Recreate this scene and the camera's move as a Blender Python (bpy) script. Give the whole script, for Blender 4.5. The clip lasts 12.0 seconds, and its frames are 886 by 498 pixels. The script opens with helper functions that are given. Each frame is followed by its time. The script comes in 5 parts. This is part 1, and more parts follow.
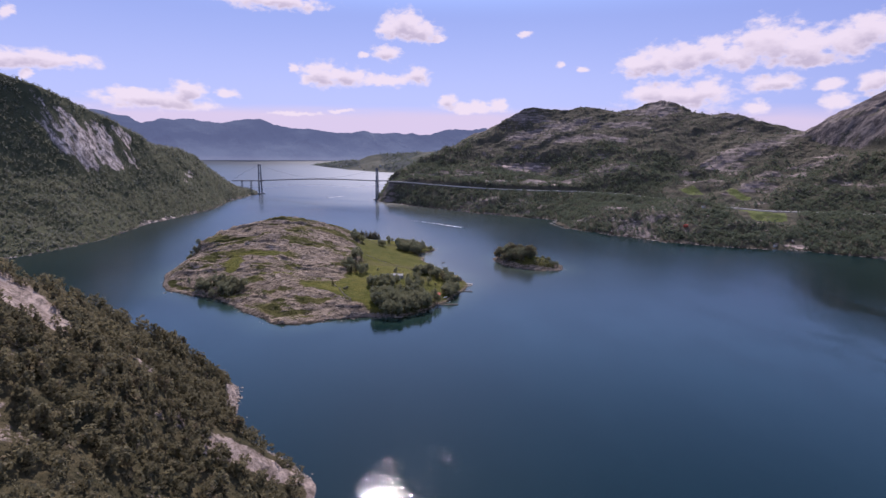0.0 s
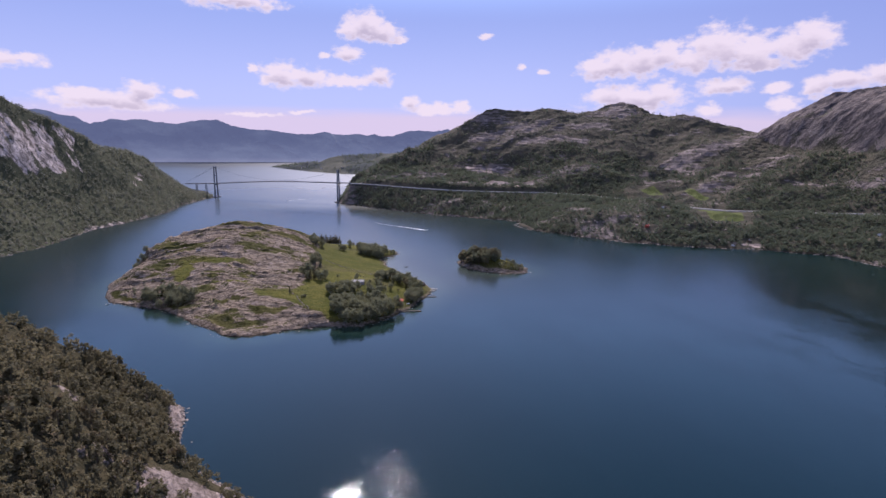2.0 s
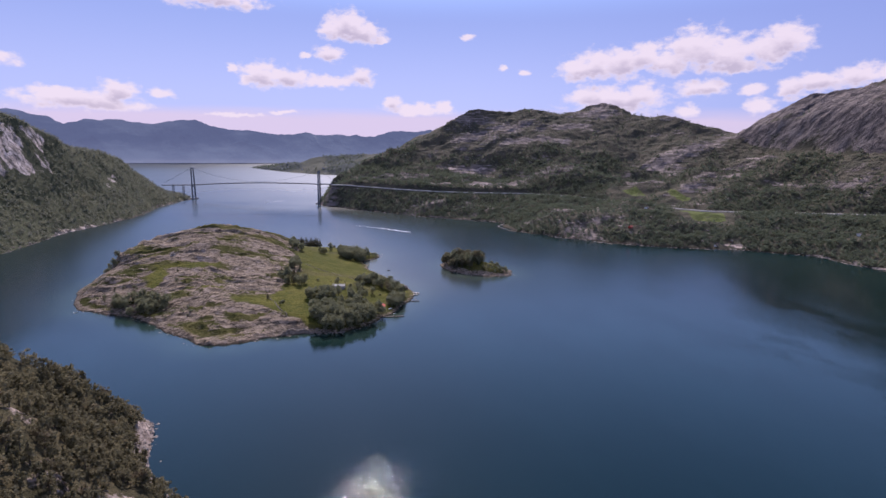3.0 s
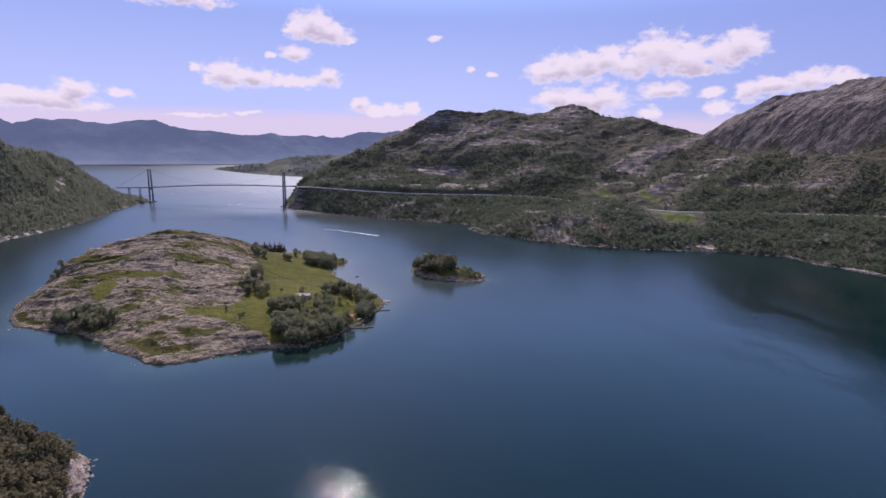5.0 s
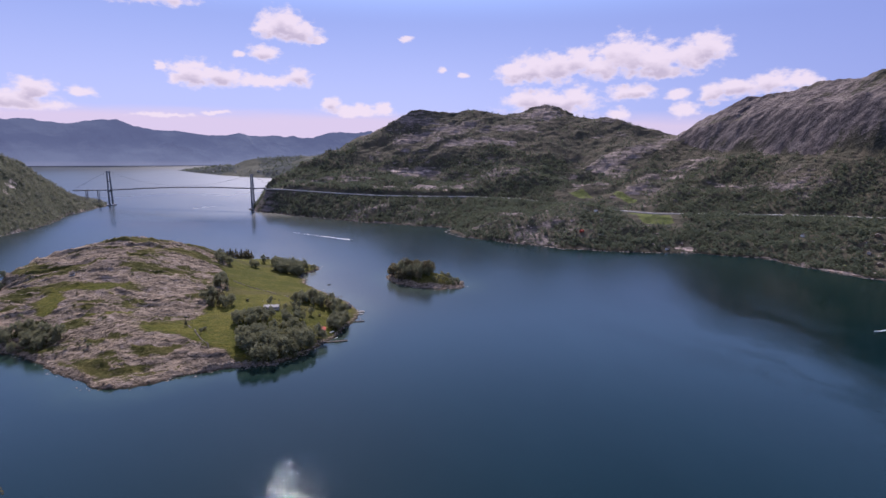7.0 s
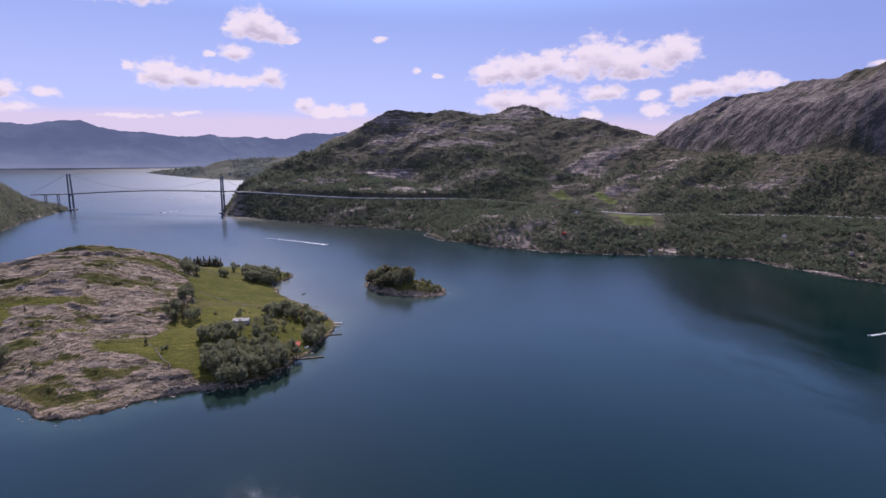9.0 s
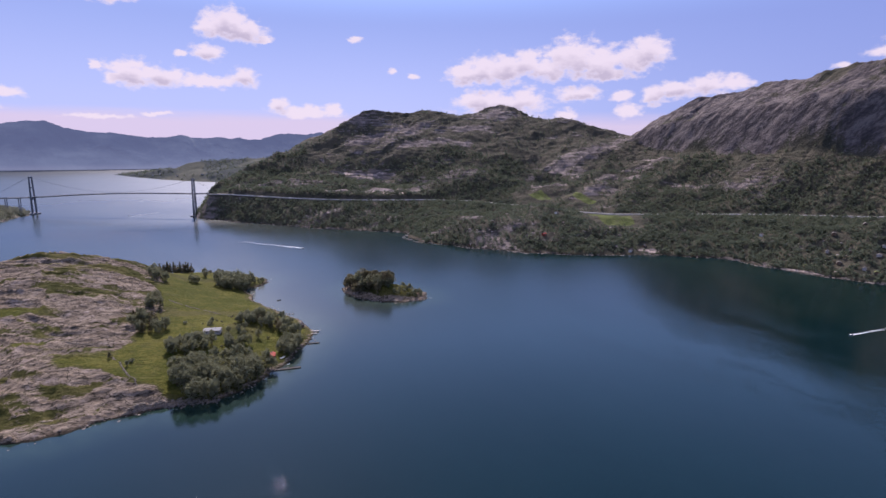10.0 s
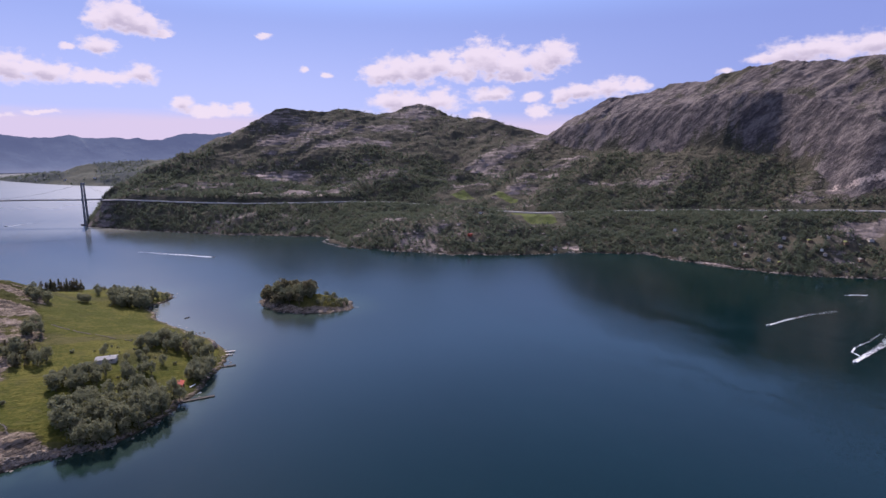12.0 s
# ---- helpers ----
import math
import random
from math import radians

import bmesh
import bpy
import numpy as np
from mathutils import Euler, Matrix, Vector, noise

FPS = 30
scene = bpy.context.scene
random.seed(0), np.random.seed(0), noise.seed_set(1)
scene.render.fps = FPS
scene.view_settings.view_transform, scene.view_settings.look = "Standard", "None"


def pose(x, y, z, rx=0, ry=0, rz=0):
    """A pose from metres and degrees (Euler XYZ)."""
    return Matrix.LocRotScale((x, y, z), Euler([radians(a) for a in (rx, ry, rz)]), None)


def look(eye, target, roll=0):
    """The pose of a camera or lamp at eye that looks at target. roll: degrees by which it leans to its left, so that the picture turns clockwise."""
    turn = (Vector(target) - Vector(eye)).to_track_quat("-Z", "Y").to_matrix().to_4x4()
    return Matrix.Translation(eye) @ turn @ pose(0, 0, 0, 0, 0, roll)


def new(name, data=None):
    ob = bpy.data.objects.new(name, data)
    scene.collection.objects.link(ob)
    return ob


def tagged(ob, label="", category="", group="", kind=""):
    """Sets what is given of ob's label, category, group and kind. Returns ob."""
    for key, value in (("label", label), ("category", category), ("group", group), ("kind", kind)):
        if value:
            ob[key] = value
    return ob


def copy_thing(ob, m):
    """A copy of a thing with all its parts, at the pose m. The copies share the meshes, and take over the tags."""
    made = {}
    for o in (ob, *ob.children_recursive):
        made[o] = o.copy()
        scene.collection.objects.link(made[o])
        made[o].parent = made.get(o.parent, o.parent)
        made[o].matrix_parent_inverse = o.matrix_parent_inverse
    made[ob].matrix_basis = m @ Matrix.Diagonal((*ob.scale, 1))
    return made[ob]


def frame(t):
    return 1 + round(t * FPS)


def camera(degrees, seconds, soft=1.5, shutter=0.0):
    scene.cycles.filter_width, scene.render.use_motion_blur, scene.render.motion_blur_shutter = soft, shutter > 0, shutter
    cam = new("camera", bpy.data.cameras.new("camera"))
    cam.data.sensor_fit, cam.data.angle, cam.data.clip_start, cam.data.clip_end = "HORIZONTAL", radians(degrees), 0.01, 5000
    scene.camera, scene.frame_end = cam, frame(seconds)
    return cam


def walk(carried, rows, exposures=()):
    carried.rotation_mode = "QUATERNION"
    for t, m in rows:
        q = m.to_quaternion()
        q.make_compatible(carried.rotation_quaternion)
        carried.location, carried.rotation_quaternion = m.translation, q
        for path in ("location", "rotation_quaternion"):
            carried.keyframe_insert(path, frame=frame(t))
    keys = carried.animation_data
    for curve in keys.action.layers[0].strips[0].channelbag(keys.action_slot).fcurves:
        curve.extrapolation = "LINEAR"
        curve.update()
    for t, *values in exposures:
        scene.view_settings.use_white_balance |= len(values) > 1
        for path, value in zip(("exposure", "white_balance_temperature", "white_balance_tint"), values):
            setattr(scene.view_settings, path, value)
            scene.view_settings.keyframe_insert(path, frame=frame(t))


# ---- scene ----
cam = camera(78.17, 12.0, soft=1.5)
walk(cam, [
    (0, look((42.84, -1864.09, 197.89), (58.09, -1767.30, 177.91), 0.61)),
    (0.5, look((44.12, -1860.07, 197.56), (62.55, -1763.82, 177.66), 0.55)),
    (1, look((45.73, -1855.19, 197.28), (64.40, -1758.97, 177.46), 0.57)),
    (1.5, look((47.30, -1849.57, 197.18), (67.42, -1753.63, 177.42), 0.62)),
    (2, look((48.99, -1843.23, 197.30), (70.62, -1747.60, 177.63), 0.60)),
    (2.5, look((50.82, -1836.32, 197.41), (73.91, -1741.02, 177.82), 0.62)),
    (3, look((52.50, -1828.38, 197.63), (77.17, -1733.47, 178.08), 0.63)),
    (5, look((58.61, -1796.33, 196.84), (88.67, -1702.93, 177.53), 0.69)),
    (5.5, look((60.25, -1787.63, 196.67), (91.47, -1694.61, 177.36), 0.70)),
    (6, look((61.73, -1778.69, 196.70), (94.17, -1686.07, 177.46), 0.70)),
    (6.5, look((63.08, -1769.84, 196.73), (96.69, -1677.64, 177.53), 0.68)),
    (7, look((64.62, -1761.09, 196.79), (99.33, -1669.28, 177.64), 0.73)),
    (9, look((71.38, -1726.73, 196.82), (110.12, -1636.51, 177.84), 0.59)),
    (9.5, look((73.45, -1717.65, 196.79), (113.33, -1627.92, 177.86), 0.53)),
    (10, look((75.43, -1708.47, 196.77), (117.92, -1619.94, 177.90), 0.46)),
    (10.5, look((77.09, -1699.44, 196.64), (122.80, -1612.52, 177.81), 0.45)),
    (11, look((79.02, -1690.65, 196.51), (127.77, -1605.39, 177.68), 0.39)),
    (11.5, look((81.29, -1682.16, 196.30), (132.94, -1598.63, 177.47), 0.32)),
    (12, look((83.35, -1673.72, 195.90), (138.54, -1592.47, 177.10), 0.27)),
], exposures=[(0, 0.57, 6380, 27.0)])

# ---- light ----
SUN_AZ, SUN_EL = 4.0, 41.0          # degrees: from +y towards +x, above the horizon
SKY_STRENGTH, SUN_STRENGTH = 0.15, 4.1

sun = new("sun", bpy.data.lights.new("sun", "SUN"))
sun.data.energy, sun.data.angle, sun.data.color = SUN_STRENGTH, radians(0.55), (1.0, 0.95, 0.88)
sun_way = Vector((math.sin(radians(SUN_AZ)) * math.cos(radians(SUN_EL)), math.cos(radians(SUN_AZ)) * math.cos(radians(SUN_EL)), math.sin(radians(SUN_EL))))
sun.matrix_world = look(sun_way * 500, (0, 0, 0))


class Nodes:
    """A short way to write node trees."""

    def __init__(self, tree):
        self.tree = tree
        tree.nodes.clear()

    def add(self, kind, inputs=None, **settings):
        n = self.tree.nodes.new(kind)
        for key, value in settings.items():
            setattr(n, key, value)
        for key, value in (inputs or {}).items():
            self.set(n, key, value)
        return n

    def set(self, n, key, value):
        socket = n.inputs[key]
        if isinstance(value, bpy.types.NodeSocket):
            self.tree.links.new(value, socket)
        else:
            socket.default_value = value

    def math(self, op, a, b=0.0, c=0.0, clamp=False):
        n = self.add("ShaderNodeMath", {0: a, 1: b, 2: c}, operation=op, use_clamp=clamp)
        return n.outputs[0]

    def vec(self, op, a, b=(0, 0, 0)):
        n = self.add("ShaderNodeVectorMath", {0: a, 1: b}, operation=op)
        return n.outputs["Value"] if op == "LENGTH" else n.outputs[0]

    def noise(self, vector, scale, detail=4.0, rough=0.55, lac=2.0, kind="FBM"):
        return self.add("ShaderNodeTexNoise", {"Vector": vector, "Scale": scale, "Detail": detail, "Roughness": rough, "Lacunarity": lac}, noise_type=kind).outputs["Fac"]

    def span(self, v, a, b, lo=0.0, hi=1.0, smooth=True):
        return self.add("ShaderNodeMapRange", {"Value": v, "From Min": a, "From Max": b, "To Min": lo, "To Max": hi},
                        interpolation_type="SMOOTHSTEP" if smooth else "LINEAR").outputs["Result"]

    def mix(self, f, a, b):
        n = self.add("ShaderNodeMix", data_type="RGBA")
        self.set(n, 0, f)
        self.set(n, 6, a if isinstance(a, bpy.types.NodeSocket) else (*a, 1.0))
        self.set(n, 7, b if isinstance(b, bpy.types.NodeSocket) else (*b, 1.0))
        return n.outputs[2]


world = bpy.data.worlds.new("sky")
scene.world = world
world.use_nodes = True
w = Nodes(world.node_tree)
sky = w.add("ShaderNodeTexSky", sky_type="NISHITA", sun_disc=False, sun_elevation=radians(SUN_EL), sun_rotation=radians(SUN_AZ),
            altitude=150.0, air_density=1.0, dust_density=0.15, ozone_density=5.0)
gen = w.add("ShaderNodeTexCoord").outputs["Generated"]
sep = w.add("ShaderNodeSeparateXYZ", {0: gen})
sx, sy, sz = sep.outputs[0], sep.outputs[1], sep.outputs[2]
az = w.math("MULTIPLY", w.math("ARCTAN2", sx, sy), 57.2958)
el = w.math("MULTIPLY", w.math("ARCSINE", sz), 57.2958)
flat = w.add("ShaderNodeCombineXYZ", {0: az, 1: el, 2: 0.0}).outputs[0]
# every cloud is a heap of soft lobes (degrees: azimuth, height, half width, half height)
CLOUDS = [
    [(4.87, 10.76, 2.01, 1.11), (6.09, 10.08, 2.35, 0.87), (3.48, 10.22, 1.45, 0.66), (7.95, 9.54, 1.01, 0.26)],
    [(3.06, 8.09, 1.46, 0.63), (0.83, 7.82, 0.55, 0.26)],
    [(-3.33, 5.91, 1.86, 1.0), (-1.04, 5.71, 2.34, 0.8), (2.87, 5.54, 3.12, 0.48), (6.15, 5.97, 1.36, 0.75), (-4.59, 5.5, 0.87, 0.42), (-6.05, 6.44, 0.42, 0.31)],
    [(-18.66, 3.12, 4.45, 0.74), (-15.36, 3.95, 1.44, 0.8), (-19.95, 3.6, 2.7, 0.43), (-16.17, 2.61, 2.9, 0.4), (-12.2, 3.87, 1.0, 0.41)],
    [(-26.22, 5.86, 3.56, 0.62), (-28.6, 5.74, 1.27, 0.77), (-27.47, 4.67, 0.56, 0.4), (-23.69, 6.02, 1.02, 0.45)],
    [(-7.68, 12.25, 4.69, 0.66), (-4.34, 11.99, 0.63, 0.58), (-28.1, 9.33, 0.5, 0.53), (16.86, 10.0, 0.71, 0.3)],
    [(11.9, 3.02, 3.54, 0.5), (9.25, 3.5, 0.92, 0.61), (14.42, 3.26, 1.14, 0.5)],
    [(27.67, 6.79, 1.91, 0.86), (29.4, 7.14, 2.44, 1.24), (31.81, 7.29, 2.35, 1.31), (33.89, 7.68, 1.82, 1.14), (35.75, 7.25, 2.63, 0.95)],
    [(38.25, 8.21, 2.7, 1.64), (40.8, 7.63, 2.37, 1.34), (43.86, 7.92, 2.2, 1.2), (45.41, 8.62, 1.76, 1.09), (41.71, 6.72, 1.95, 0.54)],
    [(31.4, 3.86, 4.48, 1.12), (28.89, 4.21, 1.9, 1.03), (33.76, 4.22, 2.08, 1.09)],
    [(39.05, 4.93, 2.17, 0.71), (43.14, 4.67, 1.08, 0.45)],
    [(37.76, 2.96, 1.05, 0.58), (43.78, 3.29, 1.25, 0.59), (20.44, 7.06, 0.49, 0.31), (22.47, 6.61, 0.48, 0.26)],
    [(67.41, 7.81, 4.49, 0.89), (71.12, 7.99, 2.44, 0.93), (64.19, 7.52, 1.87, 0.46), (60.56, 6.56, 0.82, 0.24)],
    [(48.13, 5.07, 2.35, 0.67), (50.64, 5.44, 1.63, 0.84), (53.02, 5.65, 1.35, 0.54), (46.14, 4.54, 1.21, 0.87)],
    [(-5.91, 2.2, 2.66, 0.2), (-1.49, 2.49, 1.27, 0.16)],
]
stretch = w.vec("MULTIPLY", flat, (0.6, 1.0, 1.0))
curl = w.add("ShaderNodeTexNoise", {"Vector": stretch, "Scale": 0.9, "Detail": 4.0, "Roughness": 0.6}).outputs["Color"]
bent = w.vec("ADD", flat, w.vec("MULTIPLY", w.vec("SUBTRACT", curl, (0.5, 0.5, 0.5)), (1.6, 1.1, 0)))
puff = w.math("SUBTRACT", w.noise(stretch, 1.3, 6.0, 0.58), 0.5)
roll = w.math("SUBTRACT", w.noise(stretch, 0.75, 3.0, 0.5), 0.5)
heap, low = None, None
for lobes in CLOUDS:
    for a, e, rw, rh in lobes:
        off = w.vec("MULTIPLY", w.vec("SUBTRACT", bent, (a, e + 0.08 * rh, 0)), (1 / (rw * 1.1), 1 / (rh * 1.28), 0))
        here = w.math("SUBTRACT", 1.0, w.vec("LENGTH", off))
        heap = here if heap is None else w.math("MAXIMUM", heap, here)
        if rh > 0.6:
            under = w.math("SUBTRACT", 1.0, w.vec("LENGTH", w.vec("ADD", off, (0, 0.75, 0))))
            low = under if low is None else w.math("MAXIMUM", low, under)
# unseen broken cumulus added high overhead to brighten the shadows below
dome = w.vec("MULTIPLY", gen, w.add("ShaderNodeCombineXYZ", {k: w.math("DIVIDE", 1.0, w.math("MAXIMUM", sz, 0.12)) for k in (0, 1)}).outputs[0])
above = w.math("MULTIPLY", w.span(w.noise(dome, 1.1, 6.0, 0.55), 0.40, 0.60), w.span(el, 34.0, 52.0))
thick = w.math("ADD", heap, w.math("MULTIPLY", puff, 1.75))
cover = w.math("MAXIMUM", w.span(thick, -0.18, 0.52), w.math("MULTIPLY", above, 0.9))
shade = w.math("MULTIPLY", w.span(w.math("ADD", low, w.math("MULTIPLY", roll, 0.9)), 0.05, 0.75, 0.0, 0.85), w.span(thick, 0.1, 0.7))
K = 0.645 / SKY_STRENGTH
white = w.mix(shade, (0.88 * K, 0.82 * K, 0.88 * K), (0.52 * K, 0.48 * K, 0.59 * K))
tint = w.mix(w.span(el, 14.0, 3.0), (0.30 * K, 0.415 * K, 0.80 * K), (0.45 * K, 0.54 * K, 0.91 * K))
tint = w.mix(w.span(az, 15.0, 75.0, 0.0, 0.8), tint, (0.24 * K, 0.33 * K, 0.70 * K))
pale = w.mix(w.span(el, 21.0, 11.0, 0.0, 0.95), sky.outputs[0], tint)
veil = w.span(w.math("ADD", el, w.math("MULTIPLY", w.noise(w.vec("MULTIPLY", flat, (0.12, 1.0, 0)), 0.8, 3.0), 1.2)), 3.9, 2.4, 0.0, 0.85)
clear_sky = w.mix(veil, pale, (0.74 * K, 0.66 * K, 0.80 * K))
seen = w.mix(w.math("MULTIPLY", cover, 0.94), clear_sky, white)
back = w.add("ShaderNodeBackground", {"Color": seen, "Strength": SKY_STRENGTH})
w.add("ShaderNodeOutputWorld", {"Surface": back.outputs[0]})

# ---- materials ----


def material(name):
    m = bpy.data.materials.new(name)
    m.use_nodes = True
    return m, Nodes(m.node_tree)


def finish(n, colour, rough=0.8, bump=None, strength=0.5, distance=0.3, gloss=0.3, **more):
    inputs = {"Base Color": colour if isinstance(colour, bpy.types.NodeSocket) else (*colour, 1.0), "Roughness": rough, "Specular IOR Level": gloss, **more}
    if bump is not None:
        inputs["Normal"] = n.add("ShaderNodeBump", {"Height": bump, "Strength": strength, "Distance": distance}).outputs[0]
    out = n.add("ShaderNodeBsdfPrincipled", inputs)
    n.add("ShaderNodeOutputMaterial", {"Surface": out.outputs[0]})


def plain(name, colour, rough=0.6, scale=1.0, vary=0.25, metal=0.0, gloss=0.3):
    m, n = material(name)
    p = n.add("ShaderNodeTexCoord").outputs["Object"]
    v = n.span(n.noise(p, scale, 5.0, 0.6), 0.25, 0.75, 1 - vary, 1 + vary)
    finish(n, n.vec("MULTIPLY", (*colour,), n.add("ShaderNodeCombineXYZ", {0: v, 1: v, 2: v}).outputs[0]), rough,
           n.noise(p, scale * 6, 4.0), 0.3, 0.05 / scale, gloss, Metallic=metal)
    return m


def foliage(name, dark, light, dry=(0.10, 0.085, 0.045)):
    """Leaves: each clump has its own shade between two greens, some of them drier."""
    m, n = material(name)
    p = n.add("ShaderNodeNewGeometry")
    pos = p.outputs["Position"]
    big = n.noise(pos, 0.02, 3.0)
    leaf_tone, tree_tone = p.outputs["Random Per Island"], n.add("ShaderNodeObjectInfo").outputs["Random"]
    one = n.math("ADD", n.math("MULTIPLY", leaf_tone, 0.45), n.math("MULTIPLY", n.math("SUBTRACT", tree_tone, 0.25), 1.1))
    mixed = n.math("ADD", n.math("MULTIPLY", n.math("ADD", one, n.add("ShaderNodeSeparateColor", {0: n.add("ShaderNodeTexVoronoi", {"Vector": pos, "Scale": 0.2}).outputs["Color"]}).outputs[0]), 0.30), n.math("MULTIPLY", n.span(n.math("ADD", n.math("MULTIPLY", big, 0.5), n.math("MULTIPLY", n.noise(pos, 0.16, 1.0), 0.5)), 0.35, 0.65), 0.40))
    c = n.mix(mixed, dark, light)
    c = n.mix(n.span(n.noise(pos, 0.11, 2.0), 0.55, 0.75, 0.0, 0.7), c, dry)
    c = n.mix(n.span(n.noise(pos, 1.6, 3.0), 0.35, 0.7, 0.0, 0.45), c, dark)
    rough = n.add("ShaderNodeBump", {"Height": n.noise(pos, 2.2, 3.0), "Strength": 0.6, "Distance": 0.5}).outputs[0]
    leaf = n.add("ShaderNodeBsdfPrincipled", {"Base Color": c, "Roughness": 0.8, "Specular IOR Level": 0.12, "Normal": rough})
    glow = n.add("ShaderNodeBsdfTranslucent", {"Color": n.mix(0.6, c, light), "Normal": rough})
    both = n.add("ShaderNodeMixShader", {0: 0.45, 1: leaf.outputs[0], 2: glow.outputs[0]})
    n.add("ShaderNodeOutputMaterial", {"Surface": both.outputs[0]})
    return m


def land(name, rock_a, rock_b, veg_a, veg_b, grass_a=(0.10, 0.12, 0.025), grass_b=(0.16, 0.16, 0.045), streak=(0.05, 0.25, 0.25), scale=1.0, crack=0.0, wander=0.0, tide=0.0):
    """Ground that is bare rock, heath or meadow, by the masks 'rock' and 'meadow' of its mesh."""
    m, n = material(name)
    pos = n.add("ShaderNodeNewGeometry").outputs["Position"]
    rock_mask = n.add("ShaderNodeAttribute", attribute_name="rock").outputs["Fac"]
    meadow = n.add("ShaderNodeAttribute", attribute_name="meadow").outputs["Fac"]
    along = n.vec("MULTIPLY", pos, streak)
    if wander:
        swirl = n.add("ShaderNodeTexNoise", {"Vector": pos, "Scale": 0.045, "Detail": 3.0}).outputs["Color"]
        along = n.vec("ADD", along, n.vec("MULTIPLY", swirl, (wander, wander, wander)))
    fine = n.noise(pos, 0.35 * scale, 6.0, 0.65)
    big = n.noise(pos, 0.03 * scale, 4.0, 0.6)
    ribs = n.noise(along, 1.0 * scale, 5.0, 0.6)
    axes = n.add("ShaderNodeSeparateXYZ", {0: pos})
    slant = n.math("ADD", n.math("ADD", n.math("MULTIPLY", axes.outputs[1], 0.055), n.math("MULTIPLY", axes.outputs[2], 0.040)), n.math("MULTIPLY", n.noise(pos, 0.012, 3.0), 1.6))
    upright = n.noise(n.add("ShaderNodeCombineXYZ", {0: slant, 1: n.math("MULTIPLY", axes.outputs[0], 0.03), 2: n.math("MULTIPLY", axes.outputs[2], 0.03)}).outputs[0], 1.0, 7.0, 0.70)
    crag_mask = n.add("ShaderNodeAttribute", attribute_name="crag").outputs["Fac"]
    upright = n.math("ADD", n.math("MULTIPLY", upright, 0.7), n.math("MULTIPLY", n.noise(pos, 0.06, 5.0, 0.7), 0.3))
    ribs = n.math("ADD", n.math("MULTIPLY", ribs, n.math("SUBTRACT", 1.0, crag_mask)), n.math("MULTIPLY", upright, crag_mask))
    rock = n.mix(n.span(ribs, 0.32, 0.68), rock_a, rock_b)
    # paints shade into the crag: grooves between its ribs get a dark colour
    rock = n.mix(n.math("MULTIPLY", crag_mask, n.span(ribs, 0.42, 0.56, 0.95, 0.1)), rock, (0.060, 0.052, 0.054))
    rock = n.mix(n.math("MULTIPLY", n.span(fine, 0.5, 0.72, 0.0, 0.55), n.math("SUBTRACT", 1.0, n.math("MULTIPLY", crag_mask, 0.7))), rock, tuple(0.45 * c for c in rock_a))
    rock = n.mix(n.math("MULTIPLY", n.span(n.noise(pos, 0.09 * scale, 4.0), 0.55, 0.7, 0.0, 0.5), n.math("SUBTRACT", 1.0, n.math("MULTIPLY", crag_mask, 0.8))), rock, (0.36, 0.295, 0.26))
    pale = n.add("ShaderNodeAttribute", attribute_name="pale").outputs["Fac"]
    torn = n.math("ADD", n.math("MULTIPLY", n.math("SUBTRACT", ribs, 0.5), 2.2), n.math("MULTIPLY", n.math("SUBTRACT", fine, 0.5), 1.4))
    rock = n.mix(n.span(n.math("ADD", pale, torn), 0.45, 0.85), rock, (0.42, 0.335, 0.285))
    if crack:
        joint = n.noise(n.vec("MULTIPLY", along, (0.8, 0.8, 0.8)), 1.0, 3.0, 0.5)
        rock = n.mix(n.span(n.math("ABSOLUTE", n.math("SUBTRACT", joint, 0.5)), 0.0, 0.035, crack, 0.0), rock, (0.030, 0.026, 0.018))
        line = n.noise(n.vec("MULTIPLY", along, (2.2, 2.2, 2.2)), 1.0, 5.0, 0.6)
        slit = n.span(n.math("ABSOLUTE", n.math("SUBTRACT", line, 0.5)), 0.0, 0.04, 0.6 * crack, 0.0)
        rock = n.mix(slit, rock, (0.035, 0.030, 0.022))
    veg = n.mix(n.span(n.math("ADD", big, n.math("MULTIPLY", n.math("SUBTRACT", fine, 0.5), 0.5)), 0.35, 0.65), veg_a, veg_b)
    turf_patch = n.noise(pos, 0.07 * scale, 3.0, 0.6)
    turf = n.mix(n.span(n.math("ADD", big, n.math("MULTIPLY", n.math("SUBTRACT", fine, 0.5), 1.1)), 0.32, 0.68), grass_a, grass_b)
    turf = n.mix(n.span(turf_patch, 0.52, 0.68, 0.0, 0.6), turf, tuple(0.5 * (a + b) for a, b in zip(veg_a, veg_b)))
    edge = n.math("MULTIPLY", n.math("SUBTRACT", n.math("ADD", ribs, fine), 1.0), 0.9)
    c = n.mix(n.span(n.math("ADD", rock_mask, edge), 0.40, 0.58), veg, rock)
    c = n.mix(n.span(n.math("ADD", meadow, n.math("MULTIPLY", edge, 0.7)), 0.42, 0.6), c, turf)
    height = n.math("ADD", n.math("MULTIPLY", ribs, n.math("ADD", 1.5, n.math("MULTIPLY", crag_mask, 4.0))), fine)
    if tide:
        wet = n.math("ADD", axes.outputs[2], n.math("MULTIPLY", n.noise(pos, 0.3, 3.0), -1.6))
        c = n.mix(n.span(wet, tide, tide - 0.5, 0.0, 0.85), c, (0.030, 0.024, 0.017))
    finish(n, c, 0.95, height, 0.9, 1.8, gloss=0.06)
    return m


